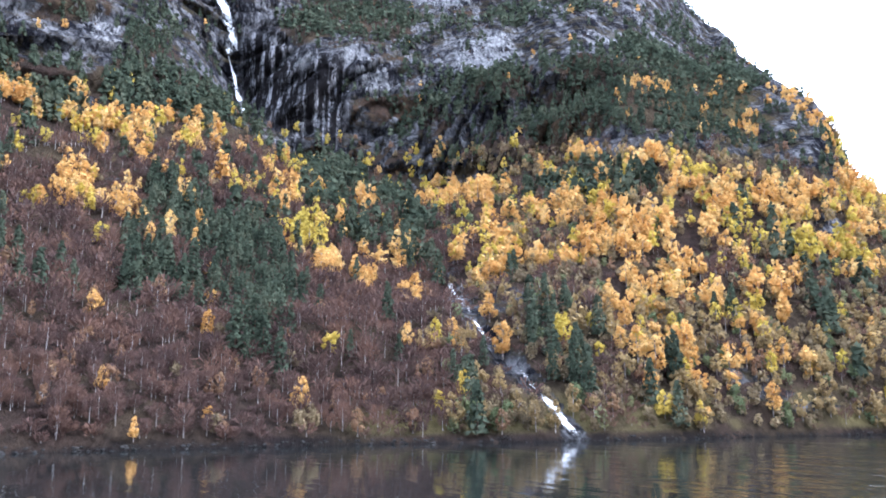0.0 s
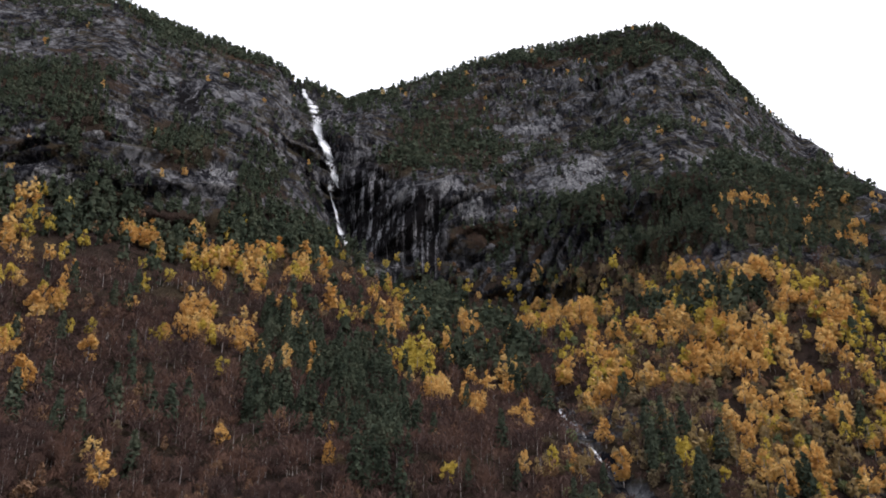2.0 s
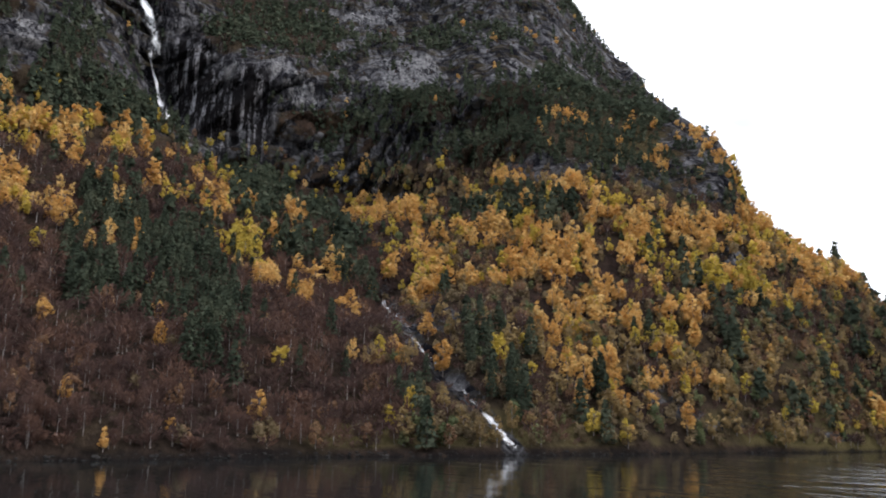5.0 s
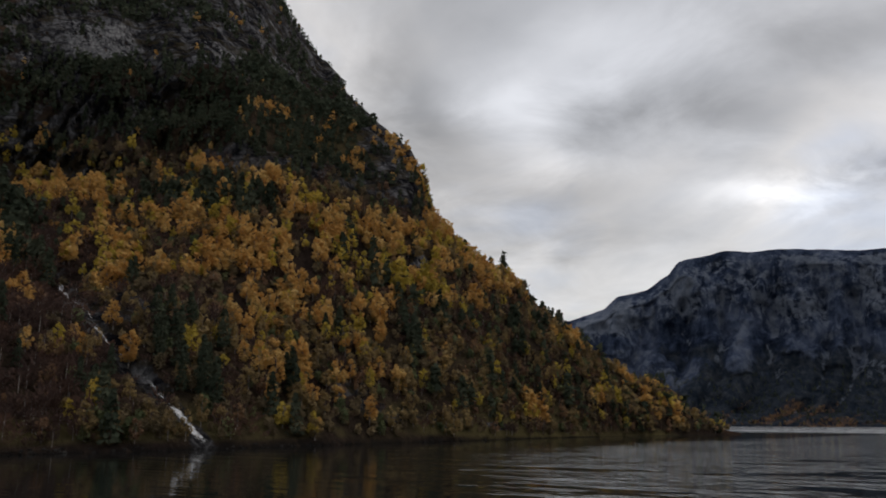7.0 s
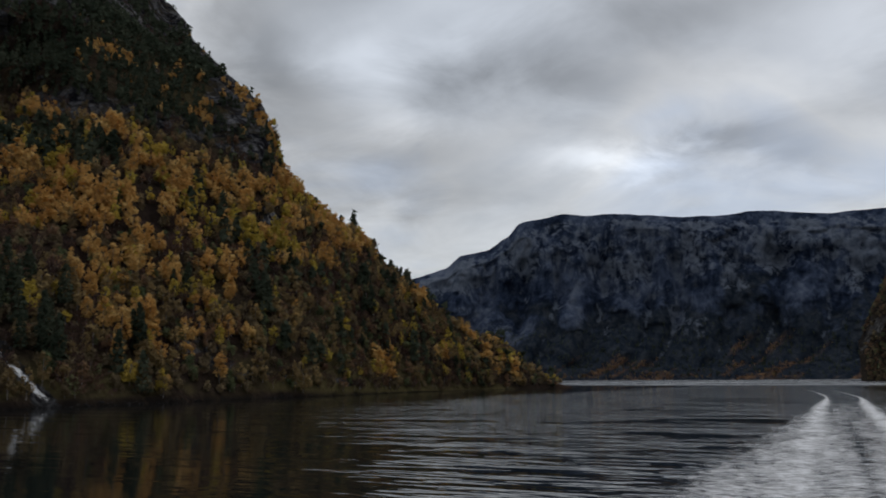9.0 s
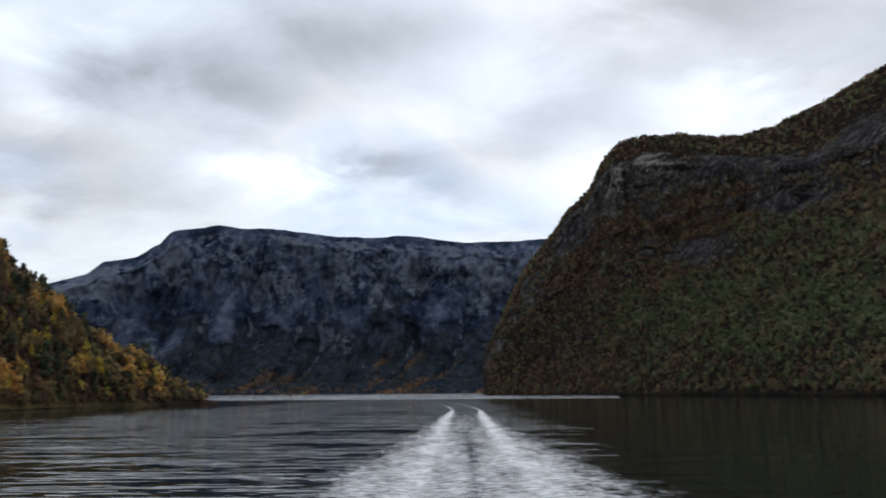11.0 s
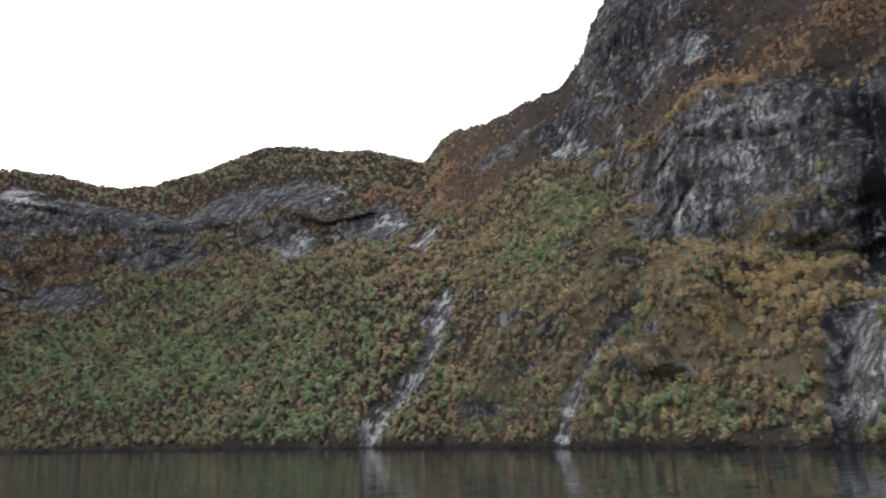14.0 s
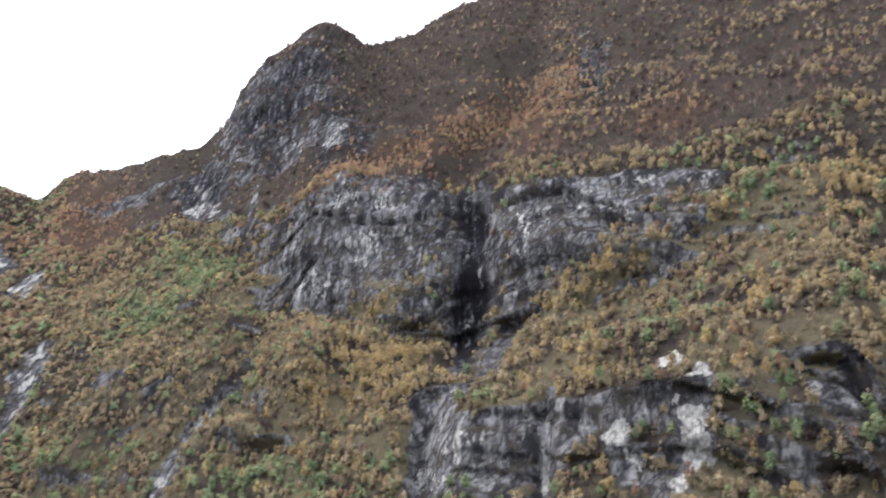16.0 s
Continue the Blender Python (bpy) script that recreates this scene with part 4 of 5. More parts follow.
wet_left = np.clip(zone(la, lu, WET_WALL) + 0.5 * spot(L, -80, 4.3, 2.5, 0.5) + 0.85 * shoreline(L, 0.006), 0, 1)
red_left = np.clip(0.5 * zone(la, lu, RUST_LEDGE) + 0.2 * step(0.1, 0.5, patchy(L, 18)) * step(2.3, 2.6, L.lv), 0, 1)

# rock walls, ravines and scree of the eastern hillside
ra, ru = ragged(R)
bare_right = zone(ra, ru, GREY_WALL, PALE_FACE, WHITE_WALL, DARK_CLEFT, DARK_BAND, PALE_BAND)
wall = step(53.5, 55, R.a) * step(2.1, 2.35, R.lv + 0.15 * np.sin(R.a * 0.9)) * (1 - step(3.0, 3.1, R.lv)) * (1 - step(82, 87, R.a))
rock_right = np.maximum(rockiness(R, -0.08), 0.55 * wall)
rock_right -= 0.9 * step(3.9, 4.3, R.lv + 0.3 * patchy(R, 60)) * (1 - step(48, 53, R.a)) + 0.9 * step(3.0, 3.2, R.lv) * step(60, 66, R.a + 4 * (R.lv - 3.5))
rock_right -= 0.7 * (1 - step(2.5, 2.9, R.lv + 0.4 * patchy(R, 90))) * (1 - step(38, 42, R.a))
rock_right -= 0.8 * zone(ra, ru, GOLD_WOOD, RUST_WOOD, GREEN_WOOD, PATH_GRASS)
rock_right = np.clip(rock_right, 0, 1) * step(0.05, 0.16, R.lv) + 0.95 * bare_right + 0.3 * zone(ra, ru, DARK_HOLLOW) + 0.45 * zone(ra, ru, DARK_PEAK)
rock_right += 0.9 * along(R, SCREE_A, 0.8) + 0.8 * along(R, SCREE_B, 0.6) + 0.9 * along(R, RAVINE, 1.2) + 0.9 * along(R, CLEFT, 0.9) + 0.9 * along(R, CHUTE, 0.5)
broken = step(-0.35, 0.15, patchy(R, 7))
pale_right = (0.6 * along(R, SCREE_A, 0.5) * broken + 0.6 * along(R, SCREE_B, 0.5) * broken + 0.12 * along(R, RAVINE, 0.7) + 0.4 * along(R, CHUTE, 0.3)
              + 0.5 * zone(ra, ru, PALE_FACE, PALE_BAND) + 0.08 * zone(ra, ru, DARK_BAND) + 1.1 * zone(ra, ru, WHITE_WALL) * step(-0.5, 0.1, patchy(R, 9)))
# shade painted into clefts and hollows; dark rock on peak and bands; wet shore
wet_shade_right = np.clip(0.7 * along(R, CLEFT, 1.2) + 0.75 * zone(ra, ru, DARK_CLEFT) + 0.5 * zone(ra, ru, DARK_HOLLOW) + 0.7 * zone(ra, ru, DARK_PEAK) + 0.42 * zone(ra, ru, DARK_BAND) + 0.85 * shoreline(R, 0.005) - zone(ra, ru, PALE_FACE, PALE_BAND), 0, 1)
grass_right = np.clip(0.9 * band_of(R, 40, 96, 0.1, 2.5) * step(-0.5, 0.3, patchy(R, 25)) + zone(ra, ru, PATH_GRASS), 0, 1)
red_right = 0.35 * zone(ra, ru, RUST_WOOD)

diag_far = fbm((F.a - 2.4 * F.lv) / 1.1, F.lv * 0.8 + F.a * 0.1, 3.3, 3)
rust_far = np.clip((step(0.05, 0.5, diag_far + 0.5 * (0.35 - F.lv) + 0.25 * step(-6, 2, F.a))) * (1 - step(1.3, 2.0, F.lv)), 0, 1)
rock_far = 0.05 + 0.75 * step(1.3, 3.2, F.lv + 0.7 * patchy(F, 150))
knobs = fbm(F.a / 2.2 + 3.0, F.lv / 0.75 + F.a / 6, 7.7, 3)
pale_far = 0.55 * step(0.05, 0.55, knobs) * step(1.3, 2.2, F.lv) * (1 - step(4.5, 4.9, F.lv)) + 0.5 * step(3.0, 3.6, F.lv) * (1 - step(4.4, 4.8, F.lv))
pale_far += 0.4 * spot(F, -9.0, 3.2, 0.8, 0.6) + 0.4 * spot(F, -20.5, 3.9, 1.0, 0.5) + 0.4 * spot(F, 0.9, 3.3, 1.0, 0.5)
for levels, angles, width, depth in FAR_GULLIES:
    pale_far += 0.7 * cut(F.a + 0.3 * fbm(F.a, F.lv * 3, 2.1, 2), F.lv, levels, angles, 0.13) * step(-0.3, 0.3, fbm(F.a, F.lv * 2.5, 5.1, 2))

for name, mass, look_of, rock, grass, pale, wet_shade, red, label in (
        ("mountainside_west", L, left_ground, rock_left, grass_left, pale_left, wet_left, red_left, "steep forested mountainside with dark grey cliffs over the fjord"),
        ("mountainside_east", R, right_ground, rock_right, grass_right, pale_right, wet_shade_right, red_right, "steep autumn hillside with grey rock walls and gullies"),
        ("mountain_far", F, far_ground, rock_far, rust_far, pale_far, F.lv * 0, F.lv * 0, "grey rock mountain across the end of the fjord, blue distance haze painted into its colour")):
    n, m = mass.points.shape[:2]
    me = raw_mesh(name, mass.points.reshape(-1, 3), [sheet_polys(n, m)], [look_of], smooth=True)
    for key, values in (("rock", rock), ("grass", grass), ("pale", pale), ("wet_shade", wet_shade), ("red", red)):
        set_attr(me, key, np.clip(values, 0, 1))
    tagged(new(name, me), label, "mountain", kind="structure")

bm = bmesh.new()
bmesh.ops.create_grid(bm, x_segments=1, y_segments=1, size=4600)
water_me = bpy.data.meshes.new("water")
bm.to_mesh(water_me)
bm.free()
water_me.materials.append(water_look)
tagged(new("water", water_me), "dark calm fjord water with fine ripples", "water", kind="structure")

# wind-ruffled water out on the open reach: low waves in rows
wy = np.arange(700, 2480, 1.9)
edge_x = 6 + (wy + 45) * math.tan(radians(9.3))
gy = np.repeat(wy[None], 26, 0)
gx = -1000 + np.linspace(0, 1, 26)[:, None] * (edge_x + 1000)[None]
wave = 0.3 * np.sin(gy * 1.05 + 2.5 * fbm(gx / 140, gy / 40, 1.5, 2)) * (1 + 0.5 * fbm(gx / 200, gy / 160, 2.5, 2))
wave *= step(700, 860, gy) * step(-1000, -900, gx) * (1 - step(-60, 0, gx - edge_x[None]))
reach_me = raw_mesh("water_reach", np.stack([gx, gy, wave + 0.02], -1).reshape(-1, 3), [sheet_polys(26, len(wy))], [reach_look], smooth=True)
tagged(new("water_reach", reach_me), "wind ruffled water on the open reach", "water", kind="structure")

# ---- trees ----
rng = np.random.default_rng(11)


def tube(points, radii, sides=5):
    """A tapered tube through points, as vertices and quads."""
    pts, ring = np.array(points, float), []
    for p, r in zip(pts, radii):
        a = np.arange(sides) * 2 * np.pi / sides
        ring.append(np.stack([p[0] + r * np.cos(a), p[1] + r * np.sin(a), np.full(sides, p[2])], 1))
    v = np.concatenate(ring)
    q = [[k * sides + i, k * sides + (i + 1) % sides, (k + 1) * sides + (i + 1) % sides, (k + 1) * sides + i]
         for k in range(len(pts) - 1) for i in range(sides)]
    return v, np.array(q)


def trunk_shape(r, top, limbs, sides=5, girth=0.014, spread=0.16, short=False):
    """A trunk that tapers and leans a little, with a few rising limbs."""
    lean = r.uniform(-0.03, 0.03, 2)
    v, q = tube([(0, 0, -0.04), (lean[0] * 0.4, lean[1] * 0.4, top * 0.5), (lean[0], lean[1], top)], (girth * 1.3, girth, girth * 0.3), sides)
    if short:
        v, q = tube([(0, 0, -0.04), (lean[0], lean[1], top)], (girth * 1.2, girth * 0.4), 3)
    vs, qs, n = [v], [q], len(v)
    for k in range(limbs):
        h, a = top * r.uniform(0.35, 0.8), r.uniform(0, 6.28)
        out, rise = spread * r.uniform(0.6, 1.1), r.uniform(0.08, 0.2)
        v, q = tube([(lean[0] * h, lean[1] * h, h), (out * np.cos(a), out * np.sin(a), h + rise)], (girth * 0.5, girth * 0.15), 3)
        vs.append(v)
        qs.append(q + n)
        n += len(v)
    return np.concatenate(vs), np.concatenate(qs)


def leaves(r, centres, normals, size):
    """Small three-cornered leaf clumps facing roughly along the normals."""
    n = len(centres)
    nor = normals + r.normal(0, 0.55, (n, 3))
    nor /= np.linalg.norm(nor, axis=1, keepdims=True) + 1e-9
    side = np.cross(nor, r.normal(0, 1, (n, 3)))
    side /= np.linalg.norm(side, axis=1, keepdims=True) + 1e-9
    other = np.cross(nor, side)
    s = (size * r.uniform(0.6, 1.35, n))[:, None]
    v = np.stack([centres + side * s, centres - side * s * 0.5 + other * s * 0.85, centres - side * s * 0.5 - other * s * 0.85], 1)
    return v.reshape(-1, 3), np.arange(3 * n).reshape(-1, 3)


def broad_crown(r, count, size, low=0.24, wide=0.27, lobes=11):
    """Uneven lobes of leaves on rising limbs, wider on one side, with gaps between them."""
    h = np.sort(r.uniform(low, 0.93, lobes))
    mid = (h - low) / (0.97 - low)
    reach = wide * np.sin(np.pi * np.clip(0.20 + 0.76 * mid, 0, 1)) * r.uniform(0.5, 1.25, lobes)
    ang = r.uniform(0, 6.28) + np.arange(lobes) * 2.4 + r.uniform(-0.7, 0.7, lobes)
    c = np.stack([np.cos(ang) * reach * 0.8, np.sin(ang) * reach * 0.8, h], 1)
    rad = wide * r.uniform(0.26, 0.58, lobes) * (1.1 - 0.45 * mid)
    which = r.choice(lobes, count, p=rad**2 / (rad**2).sum())
    d = r.normal(0, 1, (count, 3))
    d /= np.linalg.norm(d, axis=1, keepdims=True)
    depth = r.uniform(0.35, 1.12, count) ** 0.6
    p = c[which] + d * (rad[which] * depth)[:, None] * (1, 1, 1.2)
    p[:, 2] = np.clip(p[:, 2], low * 0.7, 1.03)
    return leaves(r, p, d + (0, 0, 0.45), size)


def bush_crown(r, count, size):
    """A rounded bush of uneven lobes, about as tall as it is wide."""
    lobes = 7
    ang = np.arange(lobes) * 2.4 + r.uniform(0, 6)
    h = np.linspace(0.22, 0.76, lobes)
    c = np.stack([np.cos(ang) * 0.22 * (1.15 - h), np.sin(ang) * 0.22 * (1.15 - h), h], 1)
    rad = r.uniform(0.20, 0.29, lobes)
    which = r.integers(0, lobes, count)
    d = r.normal(0, 1, (count, 3))
    d /= np.linalg.norm(d, axis=1, keepdims=True)
    p = c[which] + d * (rad[which] * r.uniform(0.6, 1.05, count))[:, None]
    p[:, 2] = np.clip(p[:, 2], 0.02, 1.05)
    return leaves(r, p, d + (0, 0, 0.1), size)


def needle_crown(r, count, size, wide=0.28):
    """Drooping sprays in ragged tiers."""
    h = 0.10 + 0.9 * r.uniform(0, 1, count) ** 1.25
    tier = np.round(h * 9) / 9
    h = np.clip(0.78 * h + 0.22 * tier, 0.08, 1.0)
    a = r.uniform(0, 6.28, count)
    ragged = 0.75 + 0.35 * np.sin(a * 2 + tier * 40) * r.uniform(0.4, 1, count)
    rad = (wide * (1.03 - h) ** 0.6 + 0.01) * ragged * r.uniform(0.35, 1.0, count) ** 0.5
    p = np.stack([np.cos(a) * rad, np.sin(a) * rad, h - rad * 0.25], 1)
    d = np.stack([np.cos(a), np.sin(a), np.full(count, 0.55)], 1)
    return leaves(r, p, d, size)


def twig_crown(r, count, size, thin=0.045):
    """Leafless fans of twigs that rise and spread."""
    a = r.uniform(0, 6.28, count)
    h = 0.22 + 0.62 * r.uniform(0, 1, count)
    rad = 0.26 * np.sin(np.pi * np.clip((h - 0.08) / 0.95, 0, 1)) * r.uniform(0.15, 1, count) ** 0.5
    base = np.stack([np.cos(a) * rad, np.sin(a) * rad, h], 1)
    way = np.stack([np.cos(a) * 0.5, np.sin(a) * 0.5, r.uniform(0.5, 1.2, count)], 1) + r.normal(0, 0.25, (count, 3))
    way /= np.linalg.norm(way, axis=1, keepdims=True)
    side = np.cross(way, r.normal(0, 1, (count, 3)))
    side /= np.linalg.norm(side, axis=1, keepdims=True)
    s = (size * r.uniform(0.6, 1.4, count))[:, None]
    v = np.stack([base, base + way * s + side * s * thin * 2.2, base + way * s * 1.1 - side * s * thin * 2.2], 1)
    return v.reshape(-1, 3), np.arange(3 * count).reshape(-1, 3)


def shrub_crown(r, count, size):
    """A low brush of leafless stems."""
    v, f = twig_crown(r, count, size, 0.05)
    v = v * (1.7, 1.7, 1.0) - (0, 0, 0.18)
    return v, f


KINDS = {  # crown builder by detail (near, middle, far): leaf count, leaf size; trunk look
    "birch": (broad_crown, ((330, 0.050), (84, 0.096), (23, 0.17)), birch_bark, 0.82, 4),
    "bush": (bush_crown, ((200, 0.095), (44, 0.172), (12, 0.32)), birch_bark, 0.5, 3),
    "pine": (needle_crown, ((380, 0.050), (56, 0.117), (14, 0.23)), pine_bark, 0.93, 0),
    "shrub": (shrub_crown, ((150, 0.24), (40, 0.40), (24, 0.5)), birch_bark, 0.4, 3),
    "bare": (twig_crown, ((340, 0.13), (50, 0.275), (13, 0.40)), birch_bark, 0.8, 5),
}
SHAPES = {}
for kind, (builder, details, bark, top, limbs) in KINDS.items():
    for level, (count, size) in enumerate(details):
        for variant in range(5 if level < 2 else 4):
            r = np.random.default_rng(hash((len(kind), ord(kind[1]), level, variant)) % 100000)
            crown = builder(r, count, size)
            stem = trunk_shape(r, top, limbs if level == 0 else 0, 5 if level == 0 else 3, short=level == 2 or (level == 1 and kind == "bush"))
            SHAPES[kind, level, variant] = (stem, crown)


def scatter(mass, area_each, low, high, az0, az1, seed):
    """Random places on a mountainside, even over the ground: angle, level."""
    r = np.random.default_rng(seed)
    p = mass.points
    e1, e2 = p[1:, :-1] - p[:-1, :-1], p[:-1, 1:] - p[:-1, :-1]
    area = np.linalg.norm(np.cross(e1, e2), axis=-1)
    area *= (mass.lv[:-1, :-1] >= low) & (mass.lv[:-1, :-1] < high) & (mass.a[:-1, :-1] >= az0) & (mass.a[:-1, :-1] < az1)
    n = int(area.sum() / area_each)
    pick = r.choice(area.size, n, p=(area / area.sum()).ravel())
    i, j = np.unravel_index(pick, area.shape)
    return mass.az[i] + r.uniform(0, 1, n) * (mass.az[1] - mass.az[0]), mass.u[j] + r.uniform(0, 1, n) * (mass.u[1] - mass.u[0])


def grid_value(mass, values, az, u):
    i = np.clip(np.round((az - mass.az[0]) / (mass.az[1] - mass.az[0])).astype(int), 0, len(mass.az) - 1)
    j = np.clip(np.round((u - mass.u[0]) / (mass.u[1] - mass.u[0])).astype(int), 0, len(mass.u) - 1)
    return values[i, j]


def bump_at(az, u, a0, u0, wa, wu):
    return np.exp(-(((az - a0) / wa) ** 2 + ((u - u0) / wu) ** 2))


def band(x, a, b, soft):
    return step(a - soft, a + soft, x) * (1 - step(b - soft, b + soft, x))


class Wood:
    """Trees of one kind and colour, waiting to be built."""

    def __init__(self, kind, leaf, name, label, category, many):
        self.kind, self.leaf, self.name, self.label, self.category, self.many = kind, leaf, name, label, category, many
        self.rows = []

    def add(self, points, heights):
        self.rows += [(p, h) for p, h in zip(points, heights)]


WOODS = {
    "yellow": Wood("birch", yellow_leaf, "birch_tree", "golden yellow autumn birch on the steep slope", "tree", "forest of golden autumn birches"),
    "lemon": Wood("birch", lemon_leaf, "birch_tree", "yellow green birch just turning on the slope", "tree", "forest of yellow green birches"),
    "rust": Wood("birch", orange_leaf, "birch_tree", "rust orange autumn birch among bare trees", "tree", "forest of rust orange birches"),
    "pine": Wood("pine", needle, "pine_tree", "dark green pine on the rocky slope", "tree", "dark green pine forest"),
    "bare": Wood("bare", twig, "bare_birch", "leafless purple brown birch on the hillside", "tree", "leafless purple brown birch wood"),
    "brush": Wood("shrub", twig, "bare_shrub", "low leafless brown shrub under the birches", "bush", "leafless brown undergrowth"),
    "green": Wood("bush", green_leaf, "alder_bush", "dull green alder bush by the shore", "bush", "dull green alder thicket"),
    "olive": Wood("bush", olive_leaf, "willow_bush", "olive yellow willow bush on the hillside", "bush", "olive yellow willow thicket"),
    "gold": Wood("birch", dull_gold_leaf, "birch_tree", "dull golden birch on the autumn hillside", "tree", "forest of dull golden birches"),
    "brown": Wood("bush", scrub_leaf, "heath_bush", "rusty brown autumn bush on the mountain", "bush", "rusty brown autumn scrub"),
}


def plant(mass, az, u, weights, heights, seed):
    """Let every place take one kind by its weights (the rest of 1 stays empty)."""
    r = np.random.default_rng(seed)
    dice, low = r.uniform(0, 1, len(az)), np.zeros(len(az))
    p = mass.surface(az, u)
    for kind, w in weights.items():
        take = (dice >= low) & (dice < low + w) & (p[:, 2] > 0.6)
        low = low + w
        a, b = heights[kind]
        WOODS[kind].add(p[take], r.uniform(a, b, take.sum()) * r.uniform(0.85, 1.1, take.sum()))


# western forest
az, u = scatter(L, 15.5, 0.012, 5.0, -104, -18.5, 21)
keep = (u < 2.3) | (az > -39.5)
az, u = az[keep], u[keep]
free = 1 - 0.85 * np.clip(grid_value(L, rock_left, az, u), 0, 1)
pt = L.surface(az, u)
n1, n2 = fbm(pt[:, 0] / 26, pt[:, 1] / 26, pt[:, 2] / 26, 3), fbm(pt[:, 0] / 30 + 40, pt[:, 1] / 30, pt[:, 2] / 30, 3)
west, east, head = 1 - step(-66, -60, az), step(-66, -60, az) * (1 - step(-38, -34, az)), step(-38, -34, az)
groves, stands = zone(az + 0.8 * n2, u + 0.06 * n1, PINE_GROVE), zone(az + 0.7 * n1, u + 0.06 * n2, BIRCH_WEST, BIRCH_BAND, BIRCH_LOW, BIRCH_HEAD)
lemons = zone(az, u, LEMON_STAND)
w_pine = 0.75 * groves * step(-0.5, 0.1, n2 + 0.25) + 0.6 * band(u, 1.95, 2.5, 0.12) * (1 - step(-80, -74, az)) + 0.16 * east * step(0.1, 0.5, n2) + 0.03 * west * step(0.35, 0.5, u) + 0.08 * head
w_pine *= 1 - 0.55 * step(-62, -58, az) * (1 - step(0.6, 0.9, u))
w_pine *= (1 - 0.9 * bump_at(az, u, -78.4, 2.3, 1.6, 0.5)) * (1 - 0.85 * stands * (1 - groves))
n3 = fbm(pt[:, 0] / 11 + 9, pt[:, 1] / 11, pt[:, 2] / 11, 2)
w_yel = 0.85 * stands * step(-0.15, 0.3, n3 + 0.5 * n1 + 0.08) * (1 - 0.6 * groves) + 0.07 * east * step(0.0, 0.4, n1) * band(u, 0.14, 2.05, 0.1) + 0.03 * west * band(u, 0.9, 2.0, 0.15)
w_bare = 0.78 * west * band(u, 0.05, 1.75, 0.08) + 0.30 * east * step(-0.3, 0.3, -n1) + 0.22 * head
w_bare *= (1 - 0.5 * np.clip(w_pine, 0, 1)) * (1 - 0.75 * stands)
w_lem = 0.03 * west * step(0.9, 1.5, u) + 0.02 * east + 0.03 * head + 0.06 * stands + 0.8 * lemons
w_yel *= 1 - 0.8 * lemons
w_gold = 0.18 * head + 0.05 * east + 0.14 * east * (1 - step(0.5, 0.9, u))
w_oli = (0.42 * east + 0.30 * head) * (1 - 0.6 * stands) + 0.02 * west
w_gre = (0.10 * east + 0.16 * head) * (1 - 0.6 * stands)
w_rust = 0.05 * west + 0.05 * east + 0.16 * head
total = w_gold + w_pine + w_yel + w_bare + w_lem + w_oli + w_gre + w_rust
beside = np.exp(-((az + 0.5 - np.interp(u, *STREAM)) / 1.1) ** 2) * (1 - step(1.0, 1.3, u))
fit_in = free * (1 - 0.95 * beside) / np.maximum(total, 1.0)
plant(L, az, u, {k: v * fit_in for k, v in (("pine", w_pine), ("yellow", w_yel), ("lemon", w_lem), ("rust", w_rust), ("olive", w_oli), ("green", w_gre), ("gold", w_gold), ("bare", w_bare))},
      {"pine": (9, 14.5), "yellow": (6.5, 12.5), "lemon": (6, 11), "rust": (4.5, 7.5), "olive": (3, 5.5), "green": (3.5, 6), "gold": (6, 10), "bare": (4.0, 7.0)}, 5)

az, u = scatter(L, 13, 0.012, 1.6, -104, -60, 23)
k = 1 - 0.8 * np.clip(grid_value(L, rock_left, az, u), 0, 1)
plant(L, az, u, {"brush": 0.85 * k}, {"brush": (1.6, 3.4)}, 12)
az, u = scatter(L, 30, 0.012, 2.0, -60, -20, 24)
k = 1 - 0.8 * np.clip(grid_value(L, rock_left, az, u), 0, 1)
plant(L, az, u, {"brush": 0.6 * k}, {"brush": (1.4, 3.0)}, 13)

# pines on the cliffs and along the crest
az, u = scatter(L, 17, 2.3, 5.25, -104, -38, 22)
pt = L.surface(az, u)
n1 = fbm(pt[:, 0] / 35, pt[:, 1] / 35, pt[:, 2] / 25, 3)
w = 0.9 * zone(az + 0.8 * n1, u + 0.1 * n1, PINE_CLIFF) + 0.6 * band(u, 4.75, 5.3, 0.08) * (1 - step(-50, -46, az)) + 0.04 + 0.25 * step(0.25, 0.6, n1)
w = np.clip(w * (0.4 + step(-0.45, 0.2, n1)), 0, 0.95) * (1 - zone(az, u, PALE_SLAB, WET_WALL))
wy = 0.004 + 0.75 * zone(az + 0.4 * n1, u, BIRCH_BAND) + 0.05 * step(-54, -46, az) * (1 - step(3.2, 3.6, u))
plant(L, az, u, {"pine": w * (1 - wy), "yellow": wy * (1 - zone(az, u, PALE_SLAB, WET_WALL)), "brown": 0.04 * (1 - zone(az, u, WET_WALL))}, {"pine": (5.5, 8.5), "yellow": (4.5, 7.5), "brown": (1.5, 3)}, 6)

